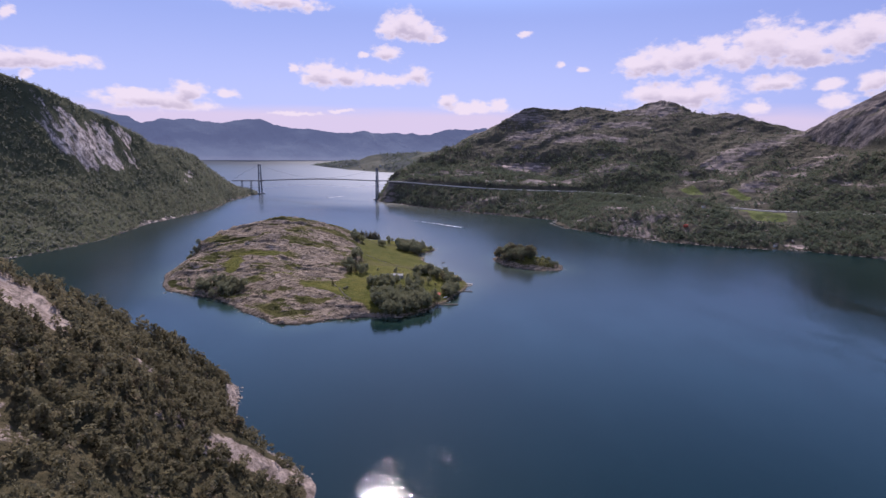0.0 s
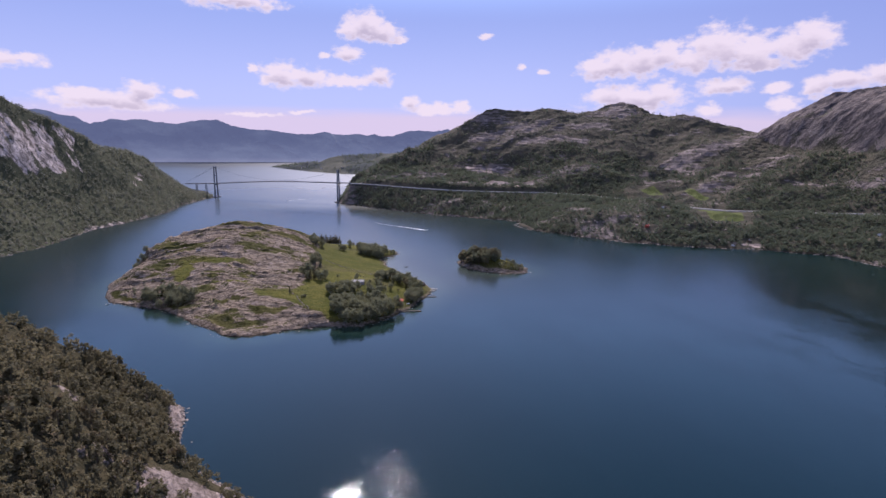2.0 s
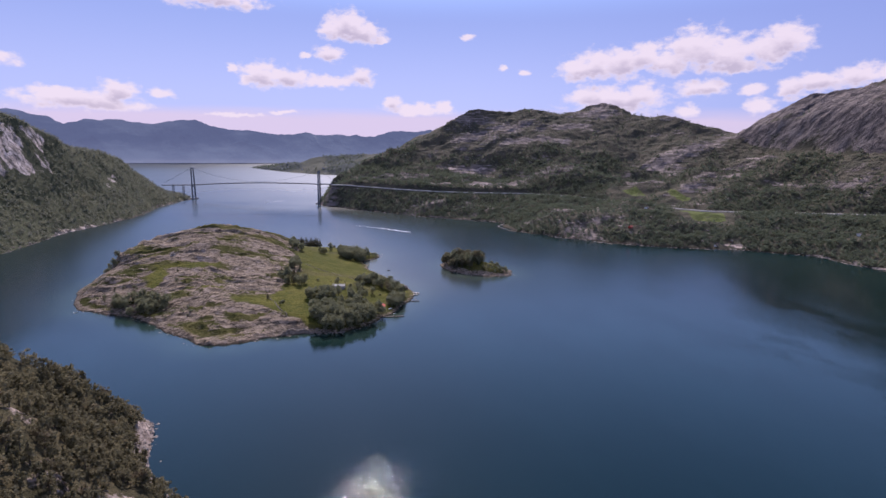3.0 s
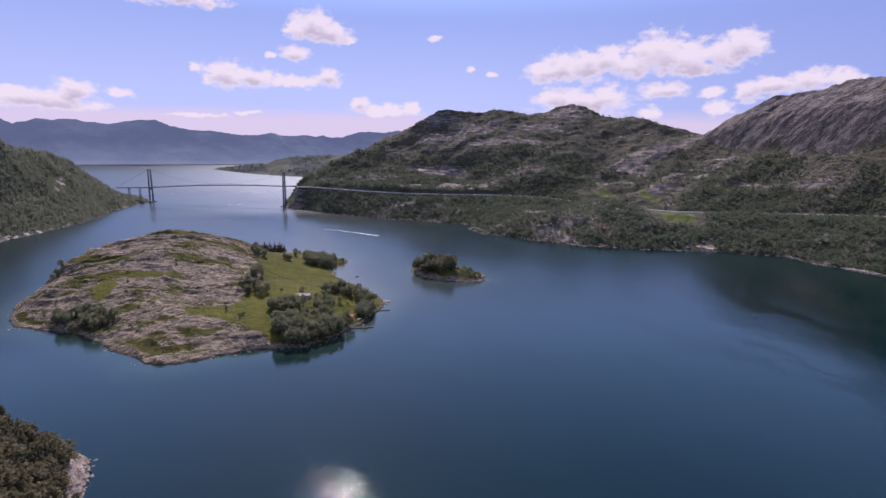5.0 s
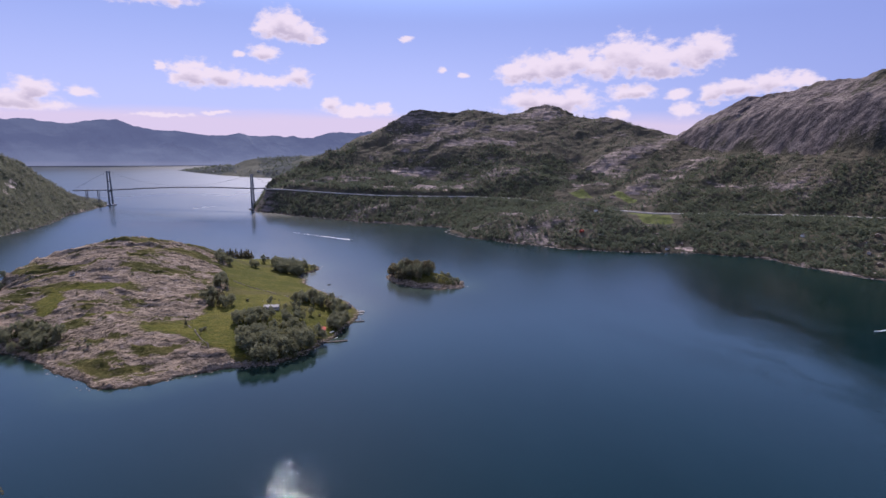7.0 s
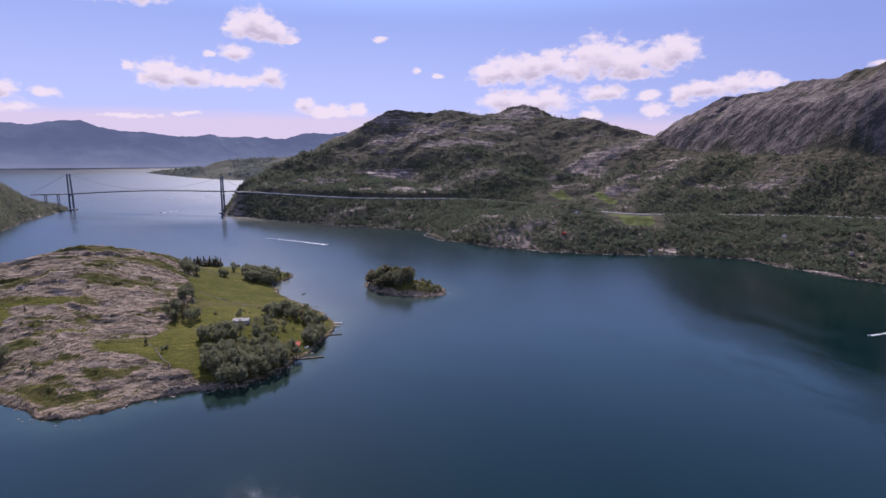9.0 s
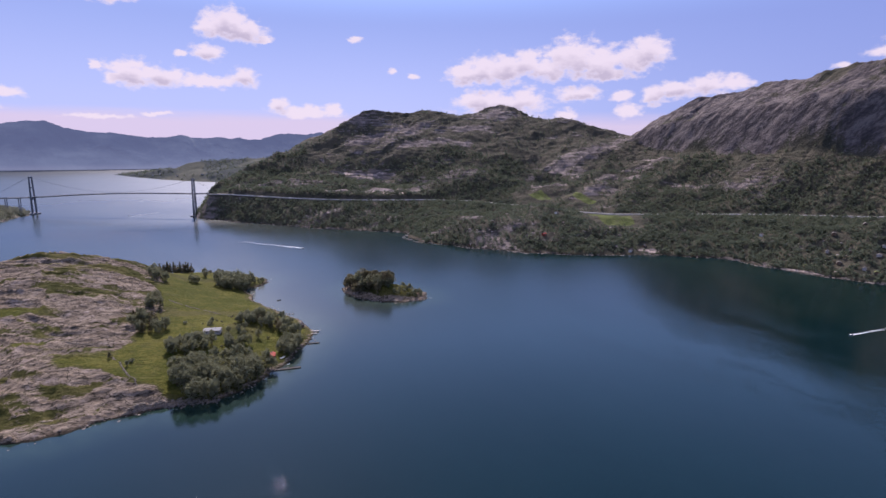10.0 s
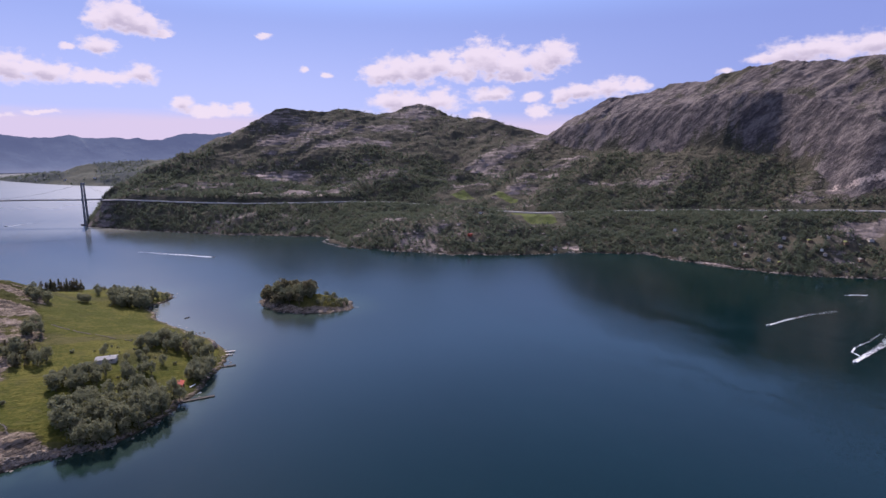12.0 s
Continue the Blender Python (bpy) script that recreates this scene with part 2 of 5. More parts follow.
def water_material():
    """Deep water: calm and glittering by the headland, ruffled by the wind out in the open fjord."""
    m, n = material("fjord_water")
    pos = n.add("ShaderNodeNewGeometry").outputs["Position"]
    axes = n.add("ShaderNodeSeparateXYZ", {0: pos})
    gust = n.noise(n.vec("MULTIPLY", pos, (1.0, 0.6, 1.0)), 0.006, 4.0, 0.55)
    ripple = n.noise(n.vec("MULTIPLY", pos, (1.0, 0.8, 1.0)), 0.85, 1.0, 0.5)
    swell = n.noise(n.vec("MULTIPLY", pos, (1.0, 0.75, 1.0)), 0.12, 2.0, 0.5)
    lively = n.span(n.noise(n.vec("MULTIPLY", pos, (1.0, 0.5, 1.0)), 0.016, 3.0), 0.38, 0.62, 0.35, 1.25)
    height = n.math("MULTIPLY", n.math("ADD", n.math("MULTIPLY", ripple, 0.80), n.math("MULTIPLY", swell, 0.16)), n.math("MULTIPLY", lively, n.span(axes.outputs[1], -1430.0, -1000.0, 1.0, 0.05)))
    shallow = n.add("ShaderNodeAttribute", attribute_name="shallow").outputs["Fac"]
    deep = n.mix(n.span(gust, 0.3, 0.7), (0.0007, 0.0098, 0.0100), (0.0009, 0.0118, 0.0125))
    c = n.mix(n.math("MULTIPLY", shallow, n.span(n.noise(pos, 0.06, 4.0), 0.2, 0.7, 0.3, 1.0)), deep, (0.018, 0.038, 0.028))
    lee = n.math("ADD", axes.outputs[0], n.math("MULTIPLY", axes.outputs[1], 0.85))
    open_water = n.math("MAXIMUM", n.span(lee, -760.0, -330.0, 1.0, 0.62), n.span(axes.outputs[1], -560.0, -150.0, 0.0, 1.0))
    wind = n.math("MULTIPLY", n.math("ADD", n.span(axes.outputs[1], -1400.0, -1080.0, 0.0, 0.20), n.span(axes.outputs[1], -250.0, 900.0, 0.0, 0.06)), open_water)
    rough = n.math("ADD", n.span(gust, 0.35, 0.65, 0.030, 0.045), wind)
    lean = n.math("MULTIPLY", n.span(axes.outputs[1], -1250.0, -450.0, 0.0, -0.060), open_water)
    waves = n.add("ShaderNodeBump", {"Height": height, "Strength": 1.0, "Distance": 0.125}).outputs[0]
    waves = n.vec("NORMALIZE", n.vec("ADD", waves, n.add("ShaderNodeCombineXYZ", {0: 0.0, 1: lean, 2: 0.0}).outputs[0]))
    finish(n, c, rough, gloss=0.46, IOR=1.333, Normal=waves)
    return m


WATER = water_material()
ISLAND = land("island_ground", (0.122, 0.094, 0.070), (0.320, 0.254, 0.190), (0.042, 0.045, 0.011), (0.09, 0.082, 0.027), (0.052, 0.059, 0.009), (0.104, 0.098, 0.021), streak=(0.07, 0.24, 0.24), crack=0.95, wander=2.6, tide=0.3)
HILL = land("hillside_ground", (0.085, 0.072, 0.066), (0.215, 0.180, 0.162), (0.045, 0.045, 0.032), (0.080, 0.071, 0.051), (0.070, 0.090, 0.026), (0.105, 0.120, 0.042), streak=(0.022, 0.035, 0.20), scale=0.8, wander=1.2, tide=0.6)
# distance haze painted into the peninsula's colours: greyed and bluish
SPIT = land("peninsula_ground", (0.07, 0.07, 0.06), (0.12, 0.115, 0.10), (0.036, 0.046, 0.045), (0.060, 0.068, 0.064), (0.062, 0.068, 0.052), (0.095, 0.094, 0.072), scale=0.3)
SLOPE = land("wooded_slope_ground", (0.20, 0.165, 0.145), (0.74, 0.62, 0.54), (0.046, 0.053, 0.031), (0.072, 0.076, 0.044), streak=(0.045, 0.10, 0.05), scale=1.0, crack=0.85, wander=1.5)
NEAR = land("near_slope_ground", (0.16, 0.125, 0.105), (0.34, 0.275, 0.235), (0.036, 0.034, 0.018), (0.075, 0.062, 0.034), streak=(0.08, 0.08, 0.2), crack=0.5)
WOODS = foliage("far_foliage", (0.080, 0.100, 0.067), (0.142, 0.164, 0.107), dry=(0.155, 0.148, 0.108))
# far foliage again in lighter colours, painting extra light onto the left mountainside
LIT_WOODS = foliage("lit_far_foliage", (0.140, 0.147, 0.114), (0.225, 0.230, 0.172), dry=(0.22, 0.21, 0.165))
BROAD = foliage("broadleaf_foliage", (0.140, 0.148, 0.088), (0.240, 0.242, 0.146), dry=(0.22, 0.215, 0.15))
PINE = foliage("pine_foliage", (0.085, 0.082, 0.048), (0.205, 0.180, 0.105), dry=(0.24, 0.165, 0.11))
BARK = plain("bark", (0.10, 0.075, 0.055), 0.9, 3.0)
CONCRETE = plain("bridge_concrete", (0.17, 0.175, 0.19), 0.9, 0.2)
STEEL = plain("cable_steel", (0.16, 0.17, 0.19), 0.5, 1.0, metal=0.6)
ASPHALT = plain("road_surface", (0.38, 0.36, 0.335), 0.95, 0.3, gloss=0.04)
ROCK = plain("shore_rock", (0.16, 0.135, 0.115), 0.85, 0.6, 0.35)
OUTCROP = plain("outcrop_rock", (0.30, 0.25, 0.215), 0.9, 0.35, 0.35)
FOAM = plain("wake_foam", (0.72, 0.73, 0.74), 0.6, 0.8, 0.1)
HULL = plain("white_hull", (0.72, 0.72, 0.70), 0.35, 1.0, 0.08)
DARK_WOOD = plain("tarred_wood", (0.055, 0.045, 0.038), 0.85, 1.5)
PALE_WOOD = plain("weathered_wood", (0.40, 0.36, 0.32), 0.85, 1.5)
RED_PAINT = plain("red_paint", (0.34, 0.055, 0.03), 0.7, 1.0, 0.2)
WHITE_PAINT = plain("white_paint", (0.62, 0.61, 0.58), 0.6, 1.0, 0.1)
BROWN_PAINT = plain("brown_paint", (0.16, 0.10, 0.065), 0.75, 1.0, 0.2)
GREY_ROOF = plain("grey_roof", (0.15, 0.135, 0.12), 0.95, 0.8, 0.15, gloss=0.05)
DARK_ROOF = plain("dark_roof", (0.10, 0.09, 0.085), 0.8, 0.8, 0.2, gloss=0.05)
TURF_ROOF = plain("turf_roof", (0.12, 0.13, 0.05), 0.9, 0.8, 0.3, gloss=0.05)
PALE_ROOF = plain("pale_roof", (0.32, 0.31, 0.295), 0.9, 0.8, 0.12, gloss=0.05)
GLASS = plain("dark_glass", (0.03, 0.035, 0.04), 0.08, 1.0, 0.1)

# ---- tools for land and meshes ----
TABLE = np.random.RandomState(7).rand(256, 256)


def vnoise(x, y):
    """Smooth value noise from 0 to 1 on a lattice of one metre."""
    xi, yi = np.floor(x).astype(int), np.floor(y).astype(int)
    fx, fy = x - xi, y - yi
    fx, fy = fx * fx * (3 - 2 * fx), fy * fy * (3 - 2 * fy)
    a, b = TABLE[xi % 256, yi % 256], TABLE[(xi + 1) % 256, yi % 256]
    c, d = TABLE[xi % 256, (yi + 1) % 256], TABLE[(xi + 1) % 256, (yi + 1) % 256]
    return (a * (1 - fx) + b * fx) * (1 - fy) + (c * (1 - fx) + d * fx) * fy


def fbm(x, y, size, octaves=5, gain=0.5, shift=0.0):
    """Fractal noise from about -1 to 1; size: metres of the largest waves."""
    total, amp, norm = 0.0, 1.0, 0.0
    x, y = x / size + 17.3 + shift, y / size + 41.7 - shift
    for _ in range(octaves):
        total, norm = total + amp * (2 * vnoise(x, y) - 1), norm + amp
        x, y, amp = x * 2.03 + 5.1, y * 2.03 + 9.7, amp * gain
    return total / norm * 1.5


def ridged(x, y, size, octaves=4, shift=0.0):
    total, amp, norm = 0.0, 1.0, 0.0
    x, y = x / size + 3.3 + shift, y / size + 8.1 + shift
    for _ in range(octaves):
        total, norm = total + amp * (1 - abs(2 * vnoise(x, y) - 1) * 1.6), norm + amp
        x, y, amp = x * 2.1 + 2.7, y * 2.1 + 6.1, amp * 0.5
    return total / norm


def dense(line, step):
    """The points of a polyline at even steps."""
    line = np.array(line, float)
    out = []
    for a, b in zip(line[:-1], line[1:]):
        n = max(1, int(np.linalg.norm((b - a)[:2]) / step))
        out += [a + (b - a) * i / n for i in range(n)]
    return np.array(out + [line[-1]])


def to_line(x, y, line, closed=False):
    """The distance of points from a polyline."""
    line = [p[:2] for p in line]
    best = np.full(np.shape(x), 1e9)
    for (ax, ay), (bx, by) in zip(line, line[1:] + (line[:1] if closed else [])):
        dx, dy = bx - ax, by - ay
        s = np.clip(((x - ax) * dx + (y - ay) * dy) / max(dx * dx + dy * dy, 1e-9), 0, 1)
        best = np.minimum(best, np.hypot(x - ax - s * dx, y - ay - s * dy))
    return best


def inside(x, y, ring):
    hit = np.zeros(np.shape(x), bool)
    for (ax, ay), (bx, by) in zip(ring, ring[1:] + ring[:1]):
        cross = (ay > y) != (by > y)
        hit ^= cross & (x < (bx - ax) * (y - ay) / ((by - ay) or 1e-9) + ax)
    return hit


class Land:
    """A height field between a shore (a ring at sea level) and lines of known height, with relief of its own."""

    def __init__(self, box, step, shore, lines, soften=2):
        x0, x1, y0, y1 = box
        self.x0, self.y0, self.step = x0, y0, step
        self.nx, self.ny = int((x1 - x0) / step) + 1, int((y1 - y0) / step) + 1
        self.X, self.Y = np.meshgrid(x0 + step * np.arange(self.nx), y0 + step * np.arange(self.ny), indexing="ij")
        self.land = inside(self.X, self.Y, shore)
        self.shore = to_line(self.X, self.Y, shore, True)
        fixed, value = ~self.land, np.where(self.land, 0.0, -np.clip(self.shore * 0.5, 0, 14))
        for line in lines:
            for x, y, z in dense(line, step * 0.5):
                i, j = int(round((x - x0) / step)), int(round((y - y0) / step))
                if 0 <= i < self.nx and 0 <= j < self.ny:
                    fixed[i, j], value[i, j] = True, z
        self.Z = self.relax(fixed, value)
        for _ in range(soften):
            p = np.pad(self.Z, 1, mode="edge")
            self.Z = 0.5 * self.Z + 0.125 * (p[:-2, 1:-1] + p[2:, 1:-1] + p[1:-1, :-2] + p[1:-1, 2:])
        self.inner = np.where(self.land, self.shore, 0.0)

    @staticmethod
    def relax(fixed, value):
        z = None
        for s in (16, 8, 4, 2, 1):
            nx, ny = -(-fixed.shape[0] // s), -(-fixed.shape[1] // s)
            pad = ((0, nx * s - fixed.shape[0]), (0, ny * s - fixed.shape[1]))
            f = np.pad(fixed, pad, mode="edge").reshape(nx, s, ny, s).astype(float)
            v = np.pad(value, pad, mode="edge").reshape(nx, s, ny, s)
            n = f.sum((1, 3))
            mean = (f * v).sum((1, 3)) / np.maximum(n, 1)
            keep = n > 0
            if z is None:
                z = np.full((nx, ny), mean[keep].mean())
            else:
                z = np.repeat(np.repeat(z, 2, 0), 2, 1)[:nx, :ny]
            for _ in range(160 if s > 1 else 90):
                z[keep] = mean[keep]
                p = np.pad(z, 1, mode="edge")
                z = 0.25 * (p[:-2, 1:-1] + p[2:, 1:-1] + p[1:-1, :-2] + p[1:-1, 2:])
            z[keep] = mean[keep]
        return z

    def at(self, x, y, grid=None):
        """The height, or another field, at points."""
        grid = self.Z if grid is None else grid
        u, v = np.clip((x - self.x0) / self.step, 0, self.nx - 1.001), np.clip((y - self.y0) / self.step, 0, self.ny - 1.001)
        i, j = np.floor(u).astype(int), np.floor(v).astype(int)
        a, b = u - i, v - j
        return (grid[i, j] * (1 - a) + grid[i + 1, j] * a) * (1 - b) + (grid[i, j + 1] * (1 - a) + grid[i + 1, j + 1] * a) * b

    def steep(self):
        gx, gy = np.gradient(self.Z, self.step)
        return np.hypot(gx, gy)

    def build(self, name, mat, rock, meadow, label, category="hillside", crag=None, pale=None):
        """One mesh of all cells that rise above the sea bed; rock and meadow: masks from 0 to 1."""
        use = self.Z > -5.0
        cell = use[:-1, :-1] | use[1:, :-1] | use[:-1, 1:] | use[1:, 1:]
        ids = np.arange(self.nx * self.ny).reshape(self.nx, self.ny)
        quads = np.stack([ids[:-1, :-1][cell], ids[1:, :-1][cell], ids[1:, 1:][cell], ids[:-1, 1:][cell]], 1)
        keep, back = np.unique(quads, return_inverse=True)
        verts = np.stack([self.X.ravel()[keep], self.Y.ravel()[keep], self.Z.ravel()[keep]], 1)
        me = quick_mesh(name, verts, back.reshape(-1, 4), mat, smooth=True)
        for key, field in (("rock", rock), ("meadow", meadow), ("crag", 0 * rock if crag is None else crag), ("pale", 0 * rock if pale is None else pale)):
            me.attributes.new(key, "FLOAT", "POINT").data.foreach_set("value", np.clip(field, 0, 1).ravel()[keep].astype(np.float32))
        return tagged(new(name, me), label, category, kind="structure")


def quick_mesh(name, verts, faces, mat, smooth=False):
    """A mesh from arrays of places and of equal-sided faces."""
    verts, faces = np.asarray(verts, np.float32), np.asarray(faces, np.int32)
    me = bpy.data.meshes.new(name)
    k = faces.shape[1]
    me.vertices.add(len(verts))
    me.vertices.foreach_set("co", verts.ravel())
    me.loops.add(faces.size)
    me.loops.foreach_set("vertex_index", faces.ravel())
    me.polygons.add(len(faces))
    me.polygons.foreach_set("loop_start", np.arange(0, faces.size, k, dtype=np.int32))
    me.polygons.foreach_set("use_smooth", np.full(len(faces), smooth))
    me.update(calc_edges=True)
    me.materials.append(mat)
    return me


def part(name, bm, mat, parent=None, label=""):
    """A bmesh as one mesh object, under a thing or a part of one."""
    me = bpy.data.meshes.new(name)
    bm.to_mesh(me)
    bm.free()
    me.materials.append(mat)
    ob = new(name, me)
    ob.parent = parent
    return tagged(ob, label)


def box(size, at=(0, 0, 0), bm=None, bevel=0.0, taper=1.0, turn=0.0):
    """A box standing on its base at a place; taper: how wide its top is."""
    bm = bm or bmesh.new()
    got = bmesh.ops.create_cube(bm, size=1.0)["verts"]
    for v in got:
        k = taper if v.co.z > 0 else 1.0
        v.co = Vector((v.co.x * size[0] * k, v.co.y * size[1] * k, (v.co.z + 0.5) * size[2]))
    if bevel:
        edges = {e for v in got for e in v.link_edges}
        got = list({v for f in bmesh.ops.bevel(bm, geom=list(edges), offset=bevel, segments=1, affect="EDGES")["faces"] for v in f.verts} | {v for v in got if v.is_valid})
    m = Matrix.Translation(at) @ Matrix.Rotation(radians(turn), 4, "Z")
    for v in got:
        v.co = m @ v.co
    return bm


def tube(points, radius, sides=6, bm=None):
    """A tube along points; radius: one number, or one a point."""
    bm = bm or bmesh.new()
    rings = []
    points = [Vector(p) for p in points]
    for i, p in enumerate(points):
        way = (points[min(i + 1, len(points) - 1)] - points[max(i - 1, 0)]).normalized()
        side = way.cross(Vector((0.3, 0.1, 1.0) if abs(way.z) < 0.9 else (1, 0, 0))).normalized()
        up = side.cross(way)
        r = radius if isinstance(radius, (int, float)) else radius[i]
        rings.append([bm.verts.new(p + (side * math.cos(a) + up * math.sin(a)) * r) for a in (2 * math.pi * k / sides for k in range(sides))])
    for a, b in zip(rings[:-1], rings[1:]):
        for k in range(sides):
            bm.faces.new((a[k], a[(k + 1) % sides], b[(k + 1) % sides], b[k]))
    bm.faces.new(rings[0][::-1])
    bm.faces.new(rings[-1])
    return bm


def empty(name, at, turn=0.0, size=1.0):
    ob = new(name)
    ob.matrix_basis = Matrix.LocRotScale(at, Euler((0, 0, radians(turn))), (size, size, size))
    return ob


def ico(level=1):
    bm = bmesh.new()
    bmesh.ops.create_icosphere(bm, subdivisions=level, radius=1.0)
    v = np.array([p.co[:] for p in bm.verts])
    f = np.array([[p.index for p in q.verts] for q in bm.faces])
    bm.free()
    return v, f


ICO_V, ICO_F = ico(1)


def heap(rng, centres, radii, squash=0.8, leaves=7, blade=1.0):
    """Ragged sprays of leaves, one about each centre: small blades that point every way."""
    centres, radii = np.repeat(np.asarray(centres, float), leaves, 0), np.repeat(np.asarray(radii, float), leaves)
    n = len(centres)
    way = rng.normal(size=(n, 3))
    way /= np.linalg.norm(way, axis=1)[:, None]
    mid = centres + way * (radii * 0.85 * rng.rand(n) ** 0.4)[:, None] * (1, 1, squash)
    out = way + 0.35 * rng.normal(size=(n, 3))
    u = np.cross(rng.normal(size=(n, 3)), out)
    u /= np.linalg.norm(u, axis=1)[:, None] + 1e-6
    v = np.cross(u, out)
    v /= np.linalg.norm(v, axis=1)[:, None] + 1e-6
    s = (radii * blade * rng.uniform(0.34, 0.62, n))[:, None]
    verts = np.stack([mid - u * s, mid - v * s * 0.8, mid + u * s * 1.1, mid + v * s * 0.8], 1).reshape(-1, 3)
    return verts, np.arange(4 * n).reshape(-1, 4)


def boulder(seed):
    rng = np.random.RandomState(seed)
    return ICO_V * (0.65 + 0.6 * rng.random((len(ICO_V), 1))) * (1, 1, 0.6), ICO_F


def scatter(name, mat, shapes, places, sizes, label, category, seed=1):
    """Many plants as one mesh: copies of a few shapes, turned and scaled."""
    rng = np.random.RandomState(seed)
    vs, fs, base = [], [], 0
    kind = rng.randint(len(shapes), size=len(places))
    for k, (v, f) in enumerate(shapes):
        at, s = places[kind == k], sizes[kind == k]
        if not len(at):
            continue
        a = rng.rand(len(at)) * 6.283
        c, d = np.cos(a), np.sin(a)
        wide = s * (0.95 + 0.45 * rng.rand(len(at)))
        x = (v[None, :, 0] * c[:, None] - v[None, :, 1] * d[:, None]) * wide[:, None] + at[:, None, 0]
        y = (v[None, :, 0] * d[:, None] + v[None, :, 1] * c[:, None]) * wide[:, None] + at[:, None, 1]
        z = v[None, :, 2] * s[:, None] + at[:, None, 2]
        vs.append(np.stack([x, y, z], -1).reshape(-1, 3))
        fs.append((f[None] + (np.arange(len(at)) * len(v))[:, None, None]).reshape(-1, f.shape[1]) + base)
        base += len(at) * len(v)
    me = quick_mesh(name, np.concatenate(vs), np.concatenate(fs), mat)
    return tagged(new(name, me), label, category, kind="stuff")


def small_tree(seed, clumps=3):
    """A far tree, one metre high: a few ragged clumps."""
    rng = np.random.RandomState(seed)
    z = np.linspace(0.28, 0.84, clumps)
    c = np.stack([rng.normal(0, 0.13, clumps), rng.normal(0, 0.13, clumps), z], 1)
    return heap(rng, c, np.linspace(0.42, 0.26, clumps) * (0.85 + 0.3 * rng.rand(clumps)), 0.95, 4)


def bushy_tree(seed, clumps=8):
    """A nearer tree, one metre high, of more and smaller clumps."""
    rng = np.random.RandomState(seed + 50)
    a, z = rng.rand(clumps) * 6.283, np.linspace(0.22, 0.9, clumps)
    reach = 0.25 * np.sqrt(np.clip(1 - ((z - 0.42) / 0.6) ** 2, 0.02, 1))
    return heap(rng, np.stack([np.cos(a) * reach, np.sin(a) * reach, z], 1), 0.16 + 0.08 * rng.rand(clumps), 0.9, 12, 0.72)


HEAD_TREES = [bushy_tree(s) for s in range(8)]
FAR_TREES = [small_tree(s) for s in range(6)]


def sow(land, count, keep, seed, sink=0.0):
    """Random places on the land, where keep(x, y) is more than chance."""
    rng = np.random.RandomState(seed)
    x = land.x0 + rng.rand(count) * (land.nx - 1) * land.step
    y = land.y0 + rng.rand(count) * (land.ny - 1) * land.step
    z = land.at(x, y)
    ok = (z > 1.0) & (keep(x, y) > rng.rand(count))
    return np.stack([x, y, z - sink], 1)[ok]

# ---- the land ----
# fjord, one sheet to the horizon, finer near the island
ISLAND_SHORE = [(-206, -1139), (-174, -1156), (-142, -1177), (-112, -1208), (-90, -1240), (-69, -1265), (-50, -1290), (-27, -1294), (-4, -1288), (15, -1277),
                (40, -1276), (67, -1279), (88, -1283), (109, -1268), (124, -1258), (135, -1242), (150, -1234), (160, -1218), (174, -1196), (194, -1155), (190, -1110),
                (175, -1080), (157, -1031), (148, -995), (150, -945), (170, -930), (184, -896), (150, -850), (110, -815), (60, -800), (0, -810), (-60, -840),
                (-130, -880), (-190, -930), (-225, -990), (-232, -1060)]
ISLET_SHORE = [(266, -990), (264, -1020), (268, -1040), (289, -1068), (317, -1088), (340, -1091), (356, -1084), (362, -1060), (345, -1020), (320, -990), (290, -975)]
RIGHT_SHORE = [(100, -95), (104, -149), (157, -195), (217, -280), (287, -360), (364, -445), (432, -500), (505, -550), (525, -590), (499, -630), (503, -700), (545, -757),
               (585, -817), (642, -887), (700, -920), (760, -952), (870, -1000), (910, -1041), (943, -1080), (946, -1150), (960, -1220), (992, -1296), (1034, -1341), (1086, -1388),
               (1200, -1470), (1300, -1560), (1400, -1800), (2300, -1800), (2300, 1250), (700, 1250), (420, 900), (260, 500), (170, 200), (120, 0)]
LEFT_SHORE = [(-290, 120), (-319, 45), (-348, -140), (-358, -330), (-385, -440), (-425, -560), (-438, -700), (-465, -810), (-492, -882), (-515, -920), (-600, -985),
              (-720, -1060), (-900, -1120), (-1500, -1150), (-1500, 700), (-700, 640), (-420, 380), (-330, 200)]
HEAD_SHORE = [(-56, -1437), (-50, -1470), (-48, -1490), (-34, -1521), (-8, -1547), (4, -1563), (12, -1571), (13, -1600), (22, -1660), (36, -1720), (20, -1800), (-30, -1880), (-80, -2000), (-700, -2000),
              (-700, -1240), (-480, -1300), (-300, -1360), (-200, -1385), (-120, -1405), (-80, -1415)]
SPIT_SHORE = [(-310, 2100), (-283, 2067), (-190, 1910), (-70, 1660), (0, 1540), (100, 1415), (240, 1265), (420, 1200), (1100, 1200), (1500, 2400), (-100, 2500), (-230, 2300)]



def ragged(ring, reach, size, shift=0.0):
    """A shore with small coves and points along it."""
    pts = dense([*ring, ring[0]], size * 0.3)[:-1, :2]
    off = np.stack([fbm(pts[:, 0], pts[:, 1], size, 3, shift=shift), fbm(pts[:, 0], pts[:, 1], size, 3, shift=shift + 31)], 1)
    return [tuple(p) for p in pts + reach * off]


